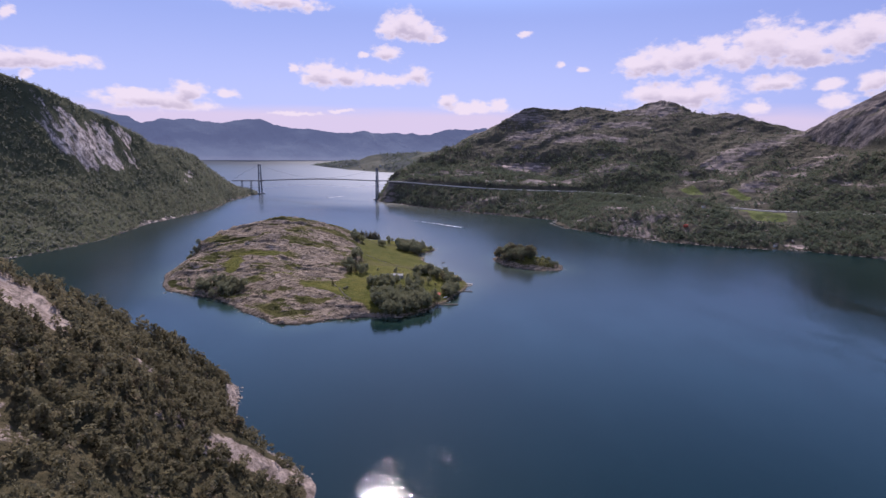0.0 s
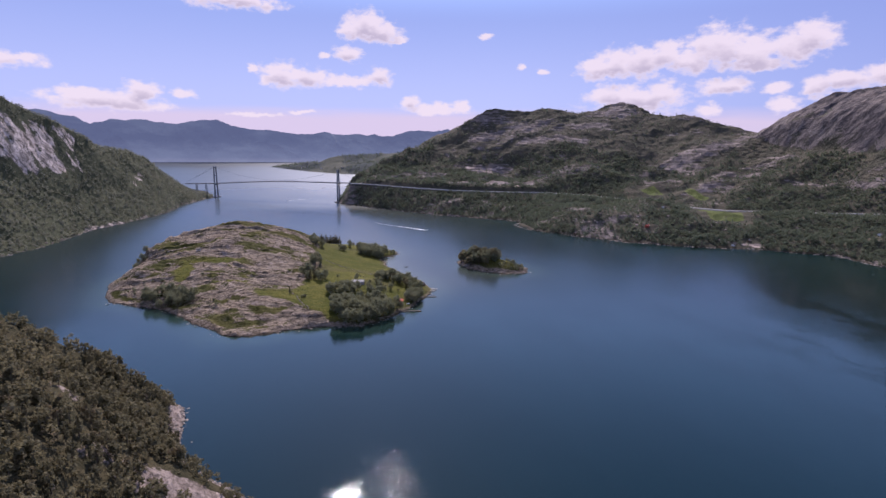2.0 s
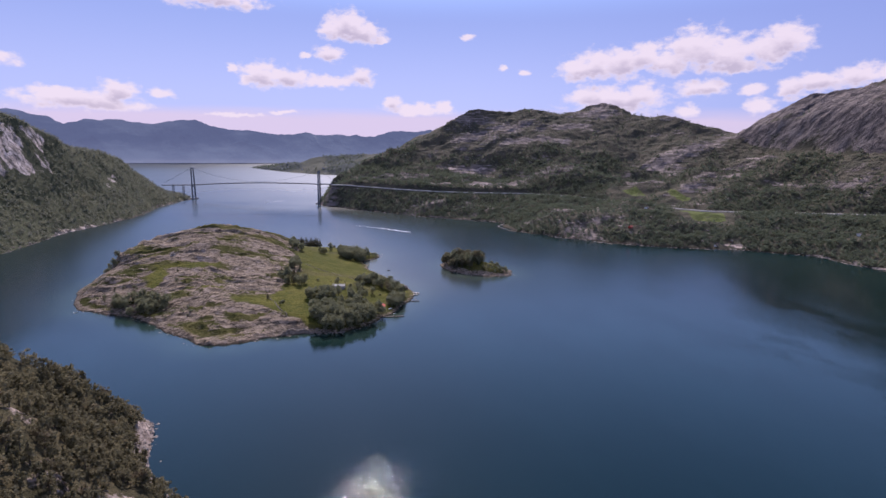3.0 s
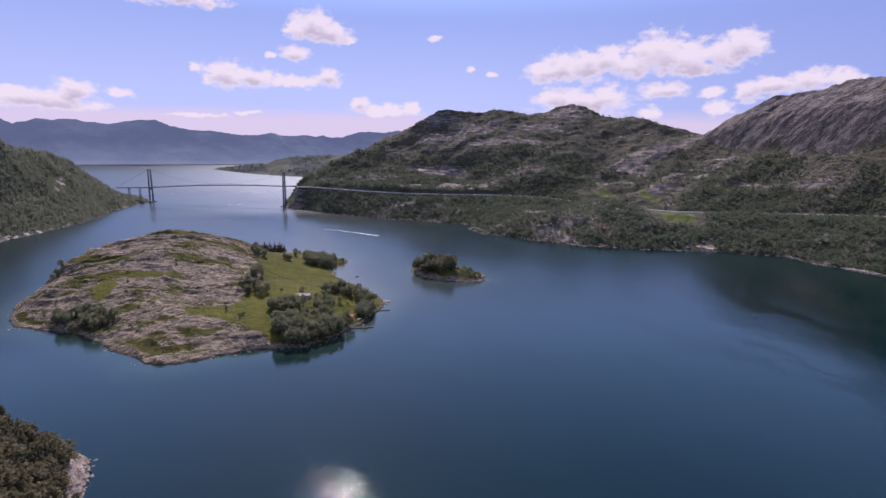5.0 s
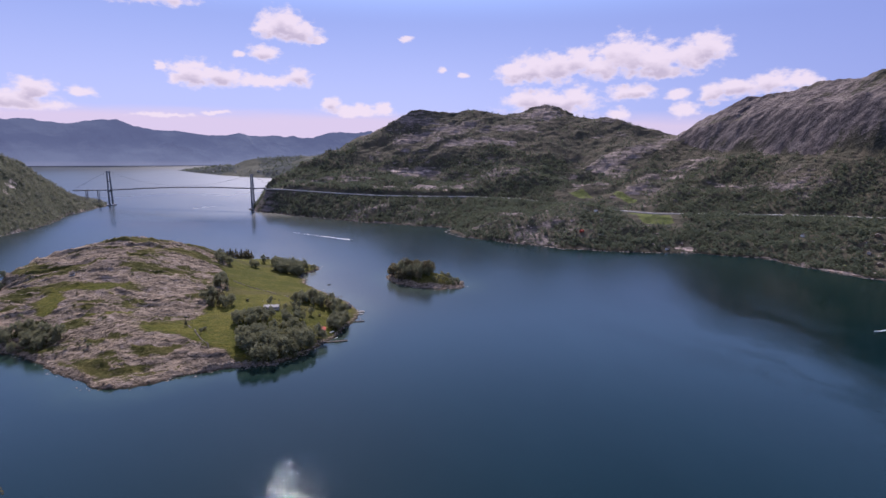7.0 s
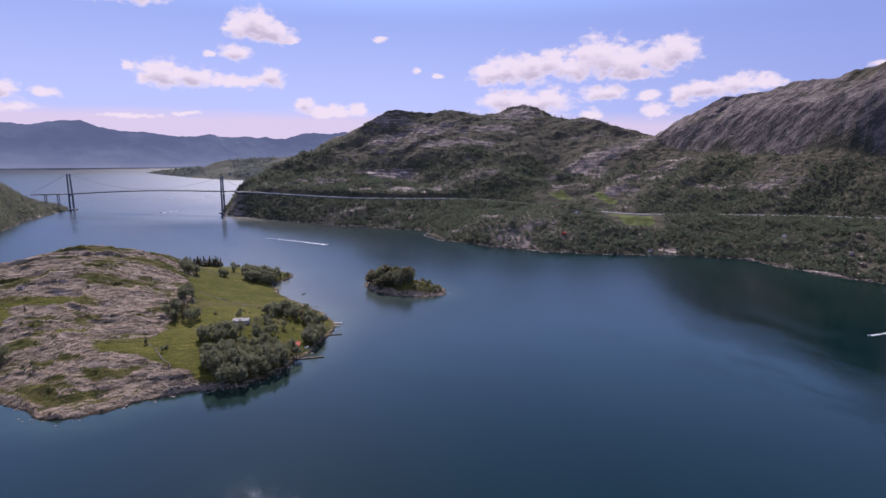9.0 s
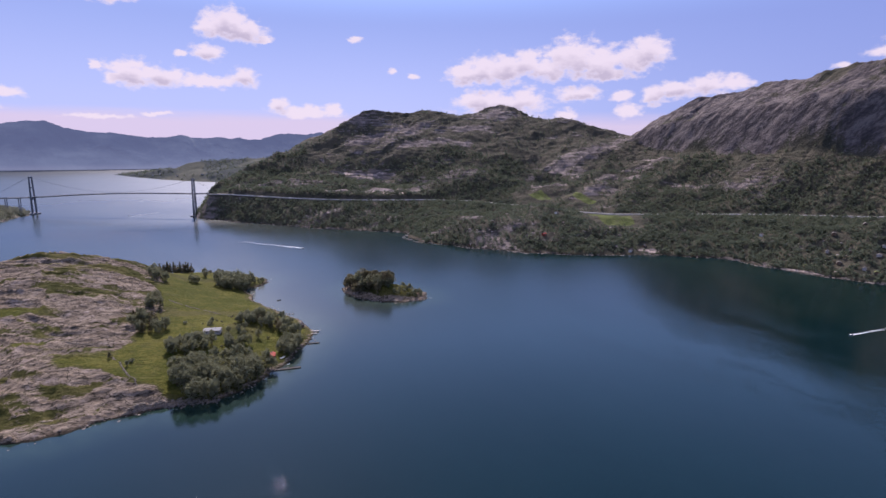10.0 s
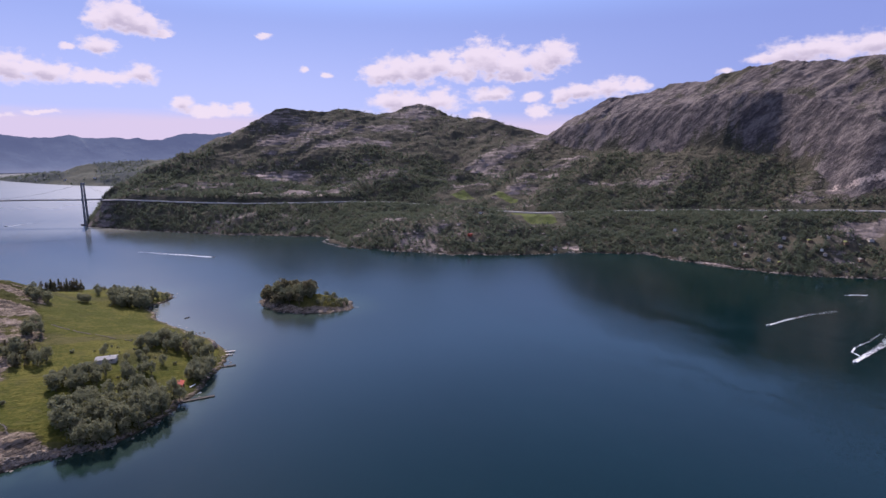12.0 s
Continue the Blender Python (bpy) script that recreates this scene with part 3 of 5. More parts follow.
ISLAND_COAST, ISLET_COAST, RIGHT_COAST = ragged(ISLAND_SHORE, 4.0, 22), ragged(ISLET_SHORE, 3.0, 14), ragged(RIGHT_SHORE, 8.0, 45, 3)
LEFT_COAST, HEAD_COAST, SPIT_COAST = ragged(LEFT_SHORE, 8.0, 55, 5), ragged(HEAD_SHORE, 4.0, 26, 7), ragged(SPIT_SHORE, 22.0, 120, 9)

# island: bare rock in long ribs, a meadow across its low neck
island = Land((-270, 240, -1340, -760), 1.6, ISLAND_COAST, [
    [(-205, -985, 38), (-165, -945, 52), (-83, -910, 66), (-28, -910, 56), (19, -914, 42), (45, -900, 24)],
    [(-80, -1000, 49), (-30, -985, 46)], [(-190, -1050, 32), (-190, -1090, 22)],
    [(-120, -1030, 37), (-60, -1040, 37), (0, -1050, 31)],
    [(-110, -1110, 24), (-40, -1110, 24), (15, -1120, 19)],
    [(-50, -1190, 20), (-10, -1205, 17), (-40, -1240, 14)],
    [(40, -1190, 13), (60, -1150, 13), (70, -1080, 14), (70, -980, 16), (70, -880, 12)],
    [(100, -1180, 12), (120, -1140, 11), (140, -1120, 8)],
    [(90, -1240, 8), (60, -1250, 8), (20, -1250, 10)],
], soften=70)
X, Y = island.X, island.Y
WARP = 14 * fbm(X, Y, 70, 3, shift=9)
ribs = ridged(X * 0.22 + Y * 0.05, Y + 0.18 * X + WARP, 15, 4)
ledge = Y + 0.18 * X + 1.6 * WARP + 10 * fbm(X * 0.3, Y, 40, 3, shift=6)
step = (ledge / 17) % 1.0
neck_edge = np.interp(Y, [-1290, -1265, -1230, -1200, -1170, -1140, -1100, -1060, -960, -880, -800], [70, 48, 25, 0, 20, 32, 44, 46, 50, 24, 20])
neck = np.clip((X - neck_edge + 9 * fbm(X, Y, 30, 4)) / 12 + 0.5, 0, 1)


def patch(x, y, cx, cy, rx, ry, lean=0.0, rough=0.5):
    """A soft-edged ragged patch, from 0 to 1."""
    c, s = math.cos(radians(lean)), math.sin(radians(lean))
    u, v = ((x - cx) * c + (y - cy) * s) / rx, ((y - cy) * c - (x - cx) * s) / ry
    return np.clip(1.5 - 1.2 * np.hypot(u, v) + rough * fbm(x, y, min(rx, ry) * 1.2, 4), 0, 1)


dells = np.maximum.reduce([patch(X, Y, -90, -1064, 50, 11, -8), patch(X, Y, -128, -1092, 13, 30, 10), patch(X, Y, -6, -1196, 26, 20), patch(X, Y, -60, -1140, 30, 6, -10), patch(X, Y, -95, -1160, 16, 14)])
bank = np.clip(island.inner / 5, 0, 1)
heath = np.clip((fbm(X * 0.5, Y, 34, 4, shift=12) - 0.12) * 2.5, 0, 0.8) + 0.5 * patch(X, Y, 92, -1082, 40, 9, -12, 0.9)
meadow = np.clip(np.maximum(neck, dells * 0.9) - 0.8 * heath, 0, 1) * np.clip((island.inner - 6) / 8, 0, 1)
rocky = 1 - np.maximum(neck, meadow)
island.Z = island.Z + island.land * bank * (rocky * (2.8 * (ribs - 0.45) + 3.0 * (step ** 3 - 0.25) + 1.4 * fbm(X, Y, 12, 3)) + 0.5 * fbm(X, Y, 20)) + island.land * (1.8 * (1 - np.exp(-island.inner / 2.5)) + (1 - bank) * 1.5 * fbm(X, Y, 9, 3))
moss = fbm(X * 0.4, Y + 0.18 * X + WARP, 16, 4, shift=3)
island.build("island_ground", ISLAND, rocky * (0.64 - 0.60 * np.clip(moss, -0.3, 1)) + 0.5 * (island.inner < 6), meadow, "low island of pinkish bare rock ribs with green meadows", "island")

islet = Land((240, 385, -1115, -950), 1.6, ISLET_COAST, [[(280, -1010, 13), (300, -1035, 16), (325, -1055, 14), (338, -1066, 9)]])
X, Y = islet.X, islet.Y
islet.Z = islet.Z + islet.land * (1.2 * fbm(X, Y, 14) + 0.8)
islet.build("islet_ground", ISLAND, 1.1 - np.clip((islet.inner - 7) / 8, 0, 1), np.clip((islet.inner - 14) / 8, 0, 0.5), "small rocky islet ringed by pale shore rock", "island")

ROAD_LINE = [(141, -116, 61.5), (168, -128, 61), (196, -150, 60), (228, -180, 59), (322, -268, 57), (423, -337, 55), (545, -374, 53), (669, -402, 52), (760, -450, 50), (840, -560, 46), (915, -690, 42),
             (965, -755, 41), (1060, -820, 44), (1130, -900, 50), (1188, -1000, 58), (1222, -1130, 68), (1241, -1254, 80), (1262, -1400, 90), (1300, -1600, 95)]
CUT_LINE = [(x + 7, y + 13, z + 15) for x, y, z in ROAD_LINE[2:8]]
right = Land((80, 1750, -1700, 520), 3.6, RIGHT_COAST, [
    ROAD_LINE, CUT_LINE,
    [(148, -30, 72), (248, 15, 120), (374, 65, 171), (501, 92, 214), (590, 116, 268), (671, 143, 314), (785, 154, 322), (909, 120, 313), (1010, 75, 297), (1100, 80, 316), (1170, 90, 333), (1220, 20, 308), (1256, -40, 288), (1300, -160, 281), (1330, -230, 258), (1366, -310, 224)],
    [(1366, -310, 224), (1406, -380, 245), (1410, -457, 295), (1460, -545, 335), (1527, -633, 352), (1545, -711, 370), (1561, -832, 390), (1553, -924, 397), (1549, -1031, 390), (1534, -1128, 390), (1509, -1207, 382), (1480, -1350, 370), (1480, -1600, 360)],
    [(1335, -451, 205), (1344, -688, 182), (1343, -860, 175), (1357, -980, 182), (1370, -1080, 162), (1330, -1170, 138), (1275, -1261, 108), (1300, -1400, 118)],
    [(1358, -470, 262), (1385, -690, 290), (1388, -860, 300), (1396, -980, 315), (1410, -1080, 310), (1372, -1190, 280), (1328, -1290, 235)],
    [(619, 76, 232), (783, -60, 212), (900, -140, 206)], [(400, -40, 135), (480, -90, 120), (560, -110, 122)], [(603, -150, 104), (634, -236, 80), (703, -300, 82)], [(816, -365, 112), (1000, -380, 116), (1036, -346, 124)],
    [(880, -250, 150), (960, -180, 190), (1060, -150, 220), (1080, -60, 262)], [(1150, -260, 180), (1220, -200, 225)],
    [(1020, -502, 85), (1150, -600, 110), (1213, -471, 158), (1276, -607, 175)], [(1060, -700, 62), (1180, -800, 92), (1250, -950, 115)],
    [(700, -560, 42), (640, -650, 40), (700, -760, 38), (802, -700, 46), (760, -620, 46)], [(610, -780, 10), (720, -860, 14), (850, -930, 14), (930, -1000, 14)],
    [(880, -800, 36), (950, -860, 34), (1040, -1000, 36), (1080, -1150, 40), (1110, -1300, 44)],
    [(1480, 250, 190), (1600, 50, 150), (1720, -200, 150), (1720, -420, 190)], [(1720, -800, 400), (1720, -1400, 400)],
    [(350, 300, 140), (600, 500, 230), (1000, 600, 260)],
], soften=3)
X, Y = right.X, right.Y
off_road = to_line(X, Y, ROAD_LINE)
crag = np.clip((X - 1320 + 55 * fbm(X, Y, 110, 4, shift=15)) / 80, 0, 1) * np.clip((Y + 1750) / 100, 0, 1) * np.clip((-360 - Y) / 60, 0, 1)
wild = np.clip(right.inner / 60, 0, 1) * np.clip((off_road - 10) / 70, 0.0, 1) * (1 - 0.7 * crag)
knobs = ridged(X * 0.6 + Y * 0.35 + 20 * fbm(X, Y, 150, 2), Y - 0.2 * X, 105, 5, 2.0) - 0.45
right.Z = right.Z + right.land * wild * (16 * fbm(X, Y, 210, 4) + 15 * knobs + 4 * (ridged(X, Y, 34, 3, 4.0) - 0.5)) + right.land * np.clip(right.inner / 10, 0, 1) * np.clip((off_road - 6) / 20, 0, 1) * 2.5 * fbm(X, Y, 26, 3)
layer = right.Z + 0.10 * X + 9 * fbm(X, Y, 90, 4, shift=7)
tread = (layer / 10.0) % 1.0
ledges = np.clip(0.55 + 1.1 * fbm(X * 0.5, Y, 130, 4, shift=11), 0, 1) * np.clip((right.Z - 58) / 25, 0, 1) * np.clip((off_road - 14) / 25, 0, 1) * (1 - crag) * (X < 1330)
right.Z = right.Z + right.land * ledges * 8.5 * (tread ** 2.5 - tread + 0.2)
groove = 0.82 * Y + 0.57 * right.Z + 7 * fbm(X, Y, 50, 3)
right.Z = right.Z + crag * (15 * (ridged(groove, 0.25 * X, 52, 4, 5.0) - 0.5) + 7 * (ridged(X + 0.4 * Y, Y + 0.5 * right.Z, 48, 4, 6.0) - 0.5))
steep = right.steep()
bare = 0.13 + 0.5 * np.clip(fbm(X * 0.6 + 0.3 * Y, Y, 85, 5, 0.6) * 1.1, -0.6, 1) + 0.16 * np.clip((right.Z - 150) / 120, 0, 1) + 0.45 * np.clip(steep - 0.8, 0, 1) + 0.62 * crag * np.clip((right.Z - 195 - 75 * fbm(X, Y, 130, 4)) / 70, 0, 1) * (1 - 0.4 * np.clip((right.Z - 290 + 50 * fbm(X, Y, 120, 4, shift=4)) / 60, 0, 1))
slabs = patch(X, Y, 581, -150, 55, 24, -20, 1.3) + patch(X, Y, 592, -325, 60, 22, -18, 1.3) + 0.8 * patch(X, Y, 440, -290, 45, 14, -34) + 0.8 * patch(X, Y, 822, -107, 80, 26, -15, 1.3) + 0.8 * patch(X, Y, 739, -70, 60, 18, -10, 1.3) + 0.8 * patch(X, Y, 609, 24, 80, 20, 10, 1.3)
slabs = slabs + 0.45 * patch(X, Y, 700, -720, 130, 110, 0, 0.9) + 0.9 * patch(X, Y, 1292, -1268, 22, 50, 10) + 1.2 * patch(X, Y, 865, -976, 34, 9, -18, 0.2) + 0.7 * patch(X, Y, 1315, -515, 45, 25, -60)
shelf = right.Z * 1.0 + 0.10 * X + 0.05 * Y + 16 * fbm(X, Y, 110, 3, shift=7)
bands = np.clip((ridged(shelf, 0.04 * (X - Y), 34, 3, 2.5) - 0.52) * 4, 0, 1) * np.clip(0.45 + 1.3 * fbm(X, Y, 150, 4, shift=11), 0, 1) * np.clip((right.Z - 62) / 30, 0, 1) * (1 - crag)
slabs = 1.2 * slabs + 0.55 * bands + 0.12 * patch(X, Y, 1090, -1230, 110, 120, 0, 1.6)
bare = bare - 0.45 * crag * np.clip(fbm(X, Y, 75, 4, shift=17) * 2 + 0.1, 0, 1)
bare = np.where((X > 1270) & (Y < -900), bare * np.clip(0.55 + 0.5 * fbm(X, Y, 70, 4, shift=21) + np.clip((right.Z - 170) / 160, 0, 0.4), 0.2, 1), bare)
bare = np.maximum(bare, crag * np.clip((right.Z - 185 - 60 * fbm(X, Y, 110, 4, shift=23)) / 50, 0, 1) * (0.56 + 0.55 * fbm(X, Y, 60, 5, 0.6, shift=24)))
quarry = patch(X, Y, 1195, -1325, 55, 26, -50, 0.2)
LEDGES = [(536, -138), (480, -105), (620, -150)], [(520, -310), (558, -333), (604, -352), (650, -345)], [(560, 24), (640, 20)], [(943, -1151), (961, -1205), (974, -1254)], [(812, -940), (845, -966), (868, -990)], [(1286, -1235), (1289, -1266), (1300, -1310)]
pale = np.zeros_like(X)
for line, wide in zip(LEDGES, (9, 9, 7, 4, 5, 9)):
    pale = np.maximum(pale, np.clip(1.5 - to_line(X, Y, list(line)) / wide + 0.9 * fbm(X, Y, 22, 4, shift=19), 0, 1))
pale = 0.75 * np.maximum(pale, 0.35 * np.clip(bands - 0.35, 0, 1)) * np.where(Y > -500, np.clip(0.4 + 1.6 * (tread - 0.35), 0.2, 1), 1)
bare = bare + 0.9 * pale + 0.34 * slabs + 0.20 * ledges * (tread > 0.55) + (right.inner < 6) * (0.05 + 0.6 * fbm(X, Y, 40, 3)) + quarry
FIELDS = [[(915, -726), (866, -836), (928, -862), (978, -794)], [(962, -585), (992, -585), (1004, -655), (975, -660)], [(893, -515), (938, -510), (944, -556), (903, -568)]]
fields = np.zeros_like(X)
for ring in FIELDS:
    fields = np.maximum(fields, np.where(inside(X, Y, ring), 1.0, 0.0))
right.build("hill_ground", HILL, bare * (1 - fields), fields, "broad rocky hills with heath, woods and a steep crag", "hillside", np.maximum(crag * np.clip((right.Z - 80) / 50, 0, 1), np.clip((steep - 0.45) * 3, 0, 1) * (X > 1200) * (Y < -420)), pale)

left = Land((-1500, -260, -1160, 720), 5.0, LEFT_COAST, [
    [(-345, 60, 20), (-375, 45, 40), (-399, 35, 60), (-431, -4, 97), (-454, -61, 132), (-481, -163, 160), (-498, -252, 171), (-513, -321, 203), (-546, -376, 235), (-583, -413, 252), (-606, -456, 270), (-637, -527, 299), (-686, -553, 321), (-800, -650, 380), (-1000, -800, 420)],
    [(-500, -480, 105), (-540, -560, 100), (-600, -700, 110), (-680, -860, 120)],
    [(-440, -300, 70), (-470, -450, 60), (-520, -700, 50), (-580, -850, 45)],
    [(-1400, -300, 480), (-1400, 200, 300)],
], soften=2)
X, Y = left.X, left.Y
left.Z = left.Z + left.land * np.clip(left.inner / 60, 0, 1) * (10 * fbm(X, Y, 150, 4) + 5 * (ridged(X * 0.8 - Y * 0.5, Y, 70, 4, 1.0) - 0.5)) + left.land * np.clip(left.inner / 10, 0, 1) * 1.5 * fbm(X, Y, 30, 3)
SCAR = [(-634, -542), (-627, -564), (-593, -572), (-550, -542), (-498, -430), (-519, -343), (-548, -392), (-572, -450)]
scar = np.clip(np.where(inside(X, Y, SCAR), 1, -1) * to_line(X, Y, SCAR, True) / 10 + 0.9 + 1.5 * fbm(X, Y, 30, 4), 0, 1)
scar = scar * np.clip(0.86 + 0.9 * fbm(X, Y, 32, 4, shift=8), 0, 1)
scar = np.maximum(scar, np.clip(1.6 - to_line(X, Y, [(-640, -545), (-618, -550), (-599, -535)]) / 13 + 0.5 * fbm(X, Y, 20, 3), 0, 1))
scar = np.maximum(scar, 0.85 * patch(X, Y, -437, -215, 16, 38, 10, 1.3))
left.Z = left.Z + scar * 6 * (ridged(X + 0.6 * Y, Y, 18, 3, 7.0) - 0.5)
left.build("mountain_ground", SLOPE, 0.66 * scar - 0.06 + 0.35 * fbm(X, Y, 90) + (left.inner < 7) * (0.3 + 0.6 * fbm(X, Y, 50, 3)), 0 * X, "steep wooded mountainside with a pale bare rock scar", "mountain")

near = Land((-600, 60, -2000, -1230), 3.5, HEAD_COAST, [
    [(-66, -1456, 20), (-90, -1468, 50), (-118, -1486, 76), (-141, -1509, 104), (-165, -1525, 125), (-260, -1590, 190), (-400, -1650, 240)],
    [(-54, -1495, 16), (-42, -1530, 20), (-30, -1566, 30), (-26, -1620, 34), (-15, -1690, 40), (-40, -1770, 50)], [(-78, -1560, 76), (-72, -1640, 78), (-60, -1700, 84), (-90, -1800, 95)],
    [(-130, -1580, 118), (-130, -1680, 125), (-140, -1800, 130)], [(-250, -1700, 190), (-300, -1850, 200)],
], soften=2)
X, Y = near.X, near.Y
near.Z = near.Z + near.land * np.clip(near.inner / 25, 0, 1) * (4 * fbm(X, Y, 60, 4) + 3 * (ridged(X, Y, 30, 4) - 0.5)) + near.land * np.clip(near.inner / 6, 0, 1) * 1.2 * fbm(X, Y, 12, 3)
near_bare = 0.15 + 0.20 * fbm(X, Y, 13, 3, shift=6) + 0.45 * np.clip(fbm(X, Y, 34, 4, shift=2), -0.4, 1) + 1.2 * patch(X, Y, -16, -1579, 24, 12, 15, 0.3) + 0.7 * patch(X, Y, -54, -1460, 6, 22, 5) + 1.2 * patch(X, Y, -134, -1552, 38, 19, -42, 0.3) + (near.inner < 5) * 0.6
near.build("headland_ground", NEAR, near_bare, 0 * X, "steep headland of pink rock and dry heath", "headland")

spit = Land((-330, 1500, 1180, 2520), 12.0, SPIT_COAST, [[(-200, 1960, 8), (-94, 1800, 22), (73, 1700, 58), (180, 1712, 92), (291, 1727, 106), (520, 1720, 104), (900, 1700, 110)], [(150, 1500, 40), (350, 1400, 45), (700, 1400, 60)]])
X, Y = spit.X, spit.Y
spit.Z = spit.Z + spit.land * np.clip(spit.inner / 60, 0, 1) * (12 * fbm(X, Y, 150, 5) + 6 * (ridged(X, Y, 60, 3) - 0.5))
spit_field = np.clip(fbm(X, Y, 180, 3, shift=3) * 2 - 0.1, 0, 1)
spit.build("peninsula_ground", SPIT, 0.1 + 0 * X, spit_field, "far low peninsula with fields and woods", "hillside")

# far mountains across the outer fjord
def far_range():
    m, n = material("distant_mountains")
    pos = n.add("ShaderNodeNewGeometry").outputs["Position"]
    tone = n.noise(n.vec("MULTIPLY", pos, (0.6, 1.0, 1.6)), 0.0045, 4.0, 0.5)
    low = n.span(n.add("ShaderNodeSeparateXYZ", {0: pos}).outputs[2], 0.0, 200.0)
    # distance haze painted as a blue glow, palest near the waterline
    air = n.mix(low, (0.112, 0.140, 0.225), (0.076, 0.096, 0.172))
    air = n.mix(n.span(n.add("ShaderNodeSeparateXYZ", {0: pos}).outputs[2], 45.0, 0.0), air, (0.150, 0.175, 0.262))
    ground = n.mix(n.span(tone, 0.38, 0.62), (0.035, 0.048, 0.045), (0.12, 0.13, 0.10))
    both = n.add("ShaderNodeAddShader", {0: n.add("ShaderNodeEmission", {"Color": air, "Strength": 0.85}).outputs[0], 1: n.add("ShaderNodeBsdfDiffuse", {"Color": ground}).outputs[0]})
    n.add("ShaderNodeOutputMaterial", {"Surface": both.outputs[0]})
    x = np.linspace(-3600, 1700, 520)
    skyline = np.interp(x, [-3600, -2600, -2200, -1974, -1831, -1686, -1512, -1360, -1118, -983, -832, -665, -435, -105, 136, 381, 680, 790, 882, 1190, 1700],
                        [330, 370, 400, 397, 355, 313, 324, 322, 300, 319, 344, 314, 266, 242, 245, 233, 231, 255, 272, 285, 240])
    skyline = skyline + 9 * fbm(x, 0 * x, 260, 6, 0.6) + 26 * (ridged(x, 0 * x, 210, 3, 1.7) - 0.5)
    rows = np.linspace(0, 1, 34)
    XX, SS = np.meshgrid(x, rows, indexing="ij")
    spurs = ridged(XX + 120 * SS, SS * 260, 230, 4, 3.0) - 0.4
    YY = 2880 + 140 * SS - 95 * spurs * np.sin(np.pi * SS) + 8 * fbm(XX, SS * 300, 90, 3)
    ZZ = skyline[:, None] * SS ** 0.85 + 40 * fbm(XX, SS * 300, 260, 5) * np.sin(np.pi * SS) - 6 * (1 - SS)
    ids = np.arange(XX.size).reshape(XX.shape)
    q = np.stack([ids[:-1, :-1].ravel(), ids[1:, :-1].ravel(), ids[1:, 1:].ravel(), ids[:-1, 1:].ravel()], 1)
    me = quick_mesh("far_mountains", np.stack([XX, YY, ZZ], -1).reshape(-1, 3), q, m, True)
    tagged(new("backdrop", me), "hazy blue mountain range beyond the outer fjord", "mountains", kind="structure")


far_range()

# the water: a fan of cells, denser round the island
wx = np.concatenate([[-9000, -5000, -3000, -1500], np.arange(-700, 1401, 12.0), [2500, 5000, 9000]])
wy = np.concatenate([[-9000, -5000, -3000], np.arange(-2000, -399, 12.0), [0, 800, 2000, 4000, 9000]])
WX, WY = np.meshgrid(wx, wy, indexing="ij")
ids = np.arange(WX.size).reshape(WX.shape)
quads = np.stack([ids[:-1, :-1].ravel(), ids[1:, :-1].ravel(), ids[1:, 1:].ravel(), ids[:-1, 1:].ravel()], 1)
me = quick_mesh("water", np.stack([WX, WY, 0 * WX], -1).reshape(-1, 3), quads, WATER, True)
near_land = np.minimum(to_line(WX, WY, ISLAND_SHORE, True), to_line(WX, WY, ISLET_SHORE, True))
me.attributes.new("shallow", "FLOAT", "POINT").data.foreach_set("value", np.clip(1 - near_land / 38, 0, 1).ravel().astype(np.float32))
tagged(new("water", me), "calm deep blue fjord water with fine ripples", "water", kind="structure")

# ---- woods ----
def on_fields(x, y):
    hit = np.zeros(np.shape(x), bool)
    for ring in FIELDS:
        hit |= inside(x, y, ring) | (to_line(x, y, ring, True) < 17)
    return hit


CABIN_SPOTS = [(1045, -1060), (1080, -1165), (1140, -1180), (1095, -1275), (1130, -1315), (1110, -1345), (1012, -1215), (1053, -1249), (1088, -1238), (1123, -1290), (1166, -1336), (1074, -1308), (1035, -1183), (1010, -1253), (812, -746), (845, -610), (870, -690), (703, -853), (820, -962), (858, -958)]


def right_woods(x, y):
    d = to_line(x, y, ROAD_LINE)
    low = np.clip(1.2 - (right.at(x, y) + 75 * fbm(x, y, 110, 4) - 42) / 100, 0.04, 1)
    b = right.at(x, y, bare)
    for cx, cy in CABIN_SPOTS:
        d = np.where(np.hypot(x - cx, y - cy + 5) < 15, 0, d)
    open_side = np.minimum.reduce([to_line(x, y, ring, True) for ring in FIELDS])
    low = low * np.clip((open_side - 14) / 60, 0.05, 1)
    return np.where((d < 8) | on_fields(x, y), 0, np.clip(low * 1.7 * (1.0 - 1.25 * b), 0, 1) * (1 - 0.6 * patch(x, y, 690, -715, 130, 110, 0, 1.0))) * ((x < 1410) & (y < 140))


def near_woods(x, y):
    return np.clip(1.1 - 1.1 * near.at(x, y, near_bare), 0, 1) * (x > -215) * (y > -1715) * (near.at(x, y, near.inner) > 3)


rng = np.random.RandomState(5)
p = sow(right, 160000, right_woods, 3, 0.4)
scatter("hill_woods", WOODS, FAR_TREES, p, 4.5 + 5.0 * rng.rand(len(p)) ** 1.5, "dense mixed woods on the hillside", "woods", 4)
p = sow(right, 16000, lambda x, y: 0.55 * right_woods(x, y) * (np.minimum.reduce([to_line(x, y, ring, True) for ring in FIELDS]) > 70) * (right.at(x, y) < 70 + 40 * fbm(x, y, 90, 3)) * (x > 400) * (y > -1420), 13, 0.5)
scatter("shore_woods", WOODS, HEAD_TREES, p, 7.0 + 5.0 * rng.rand(len(p)), "tall rounded trees on the lower hillside", "woods", 9)
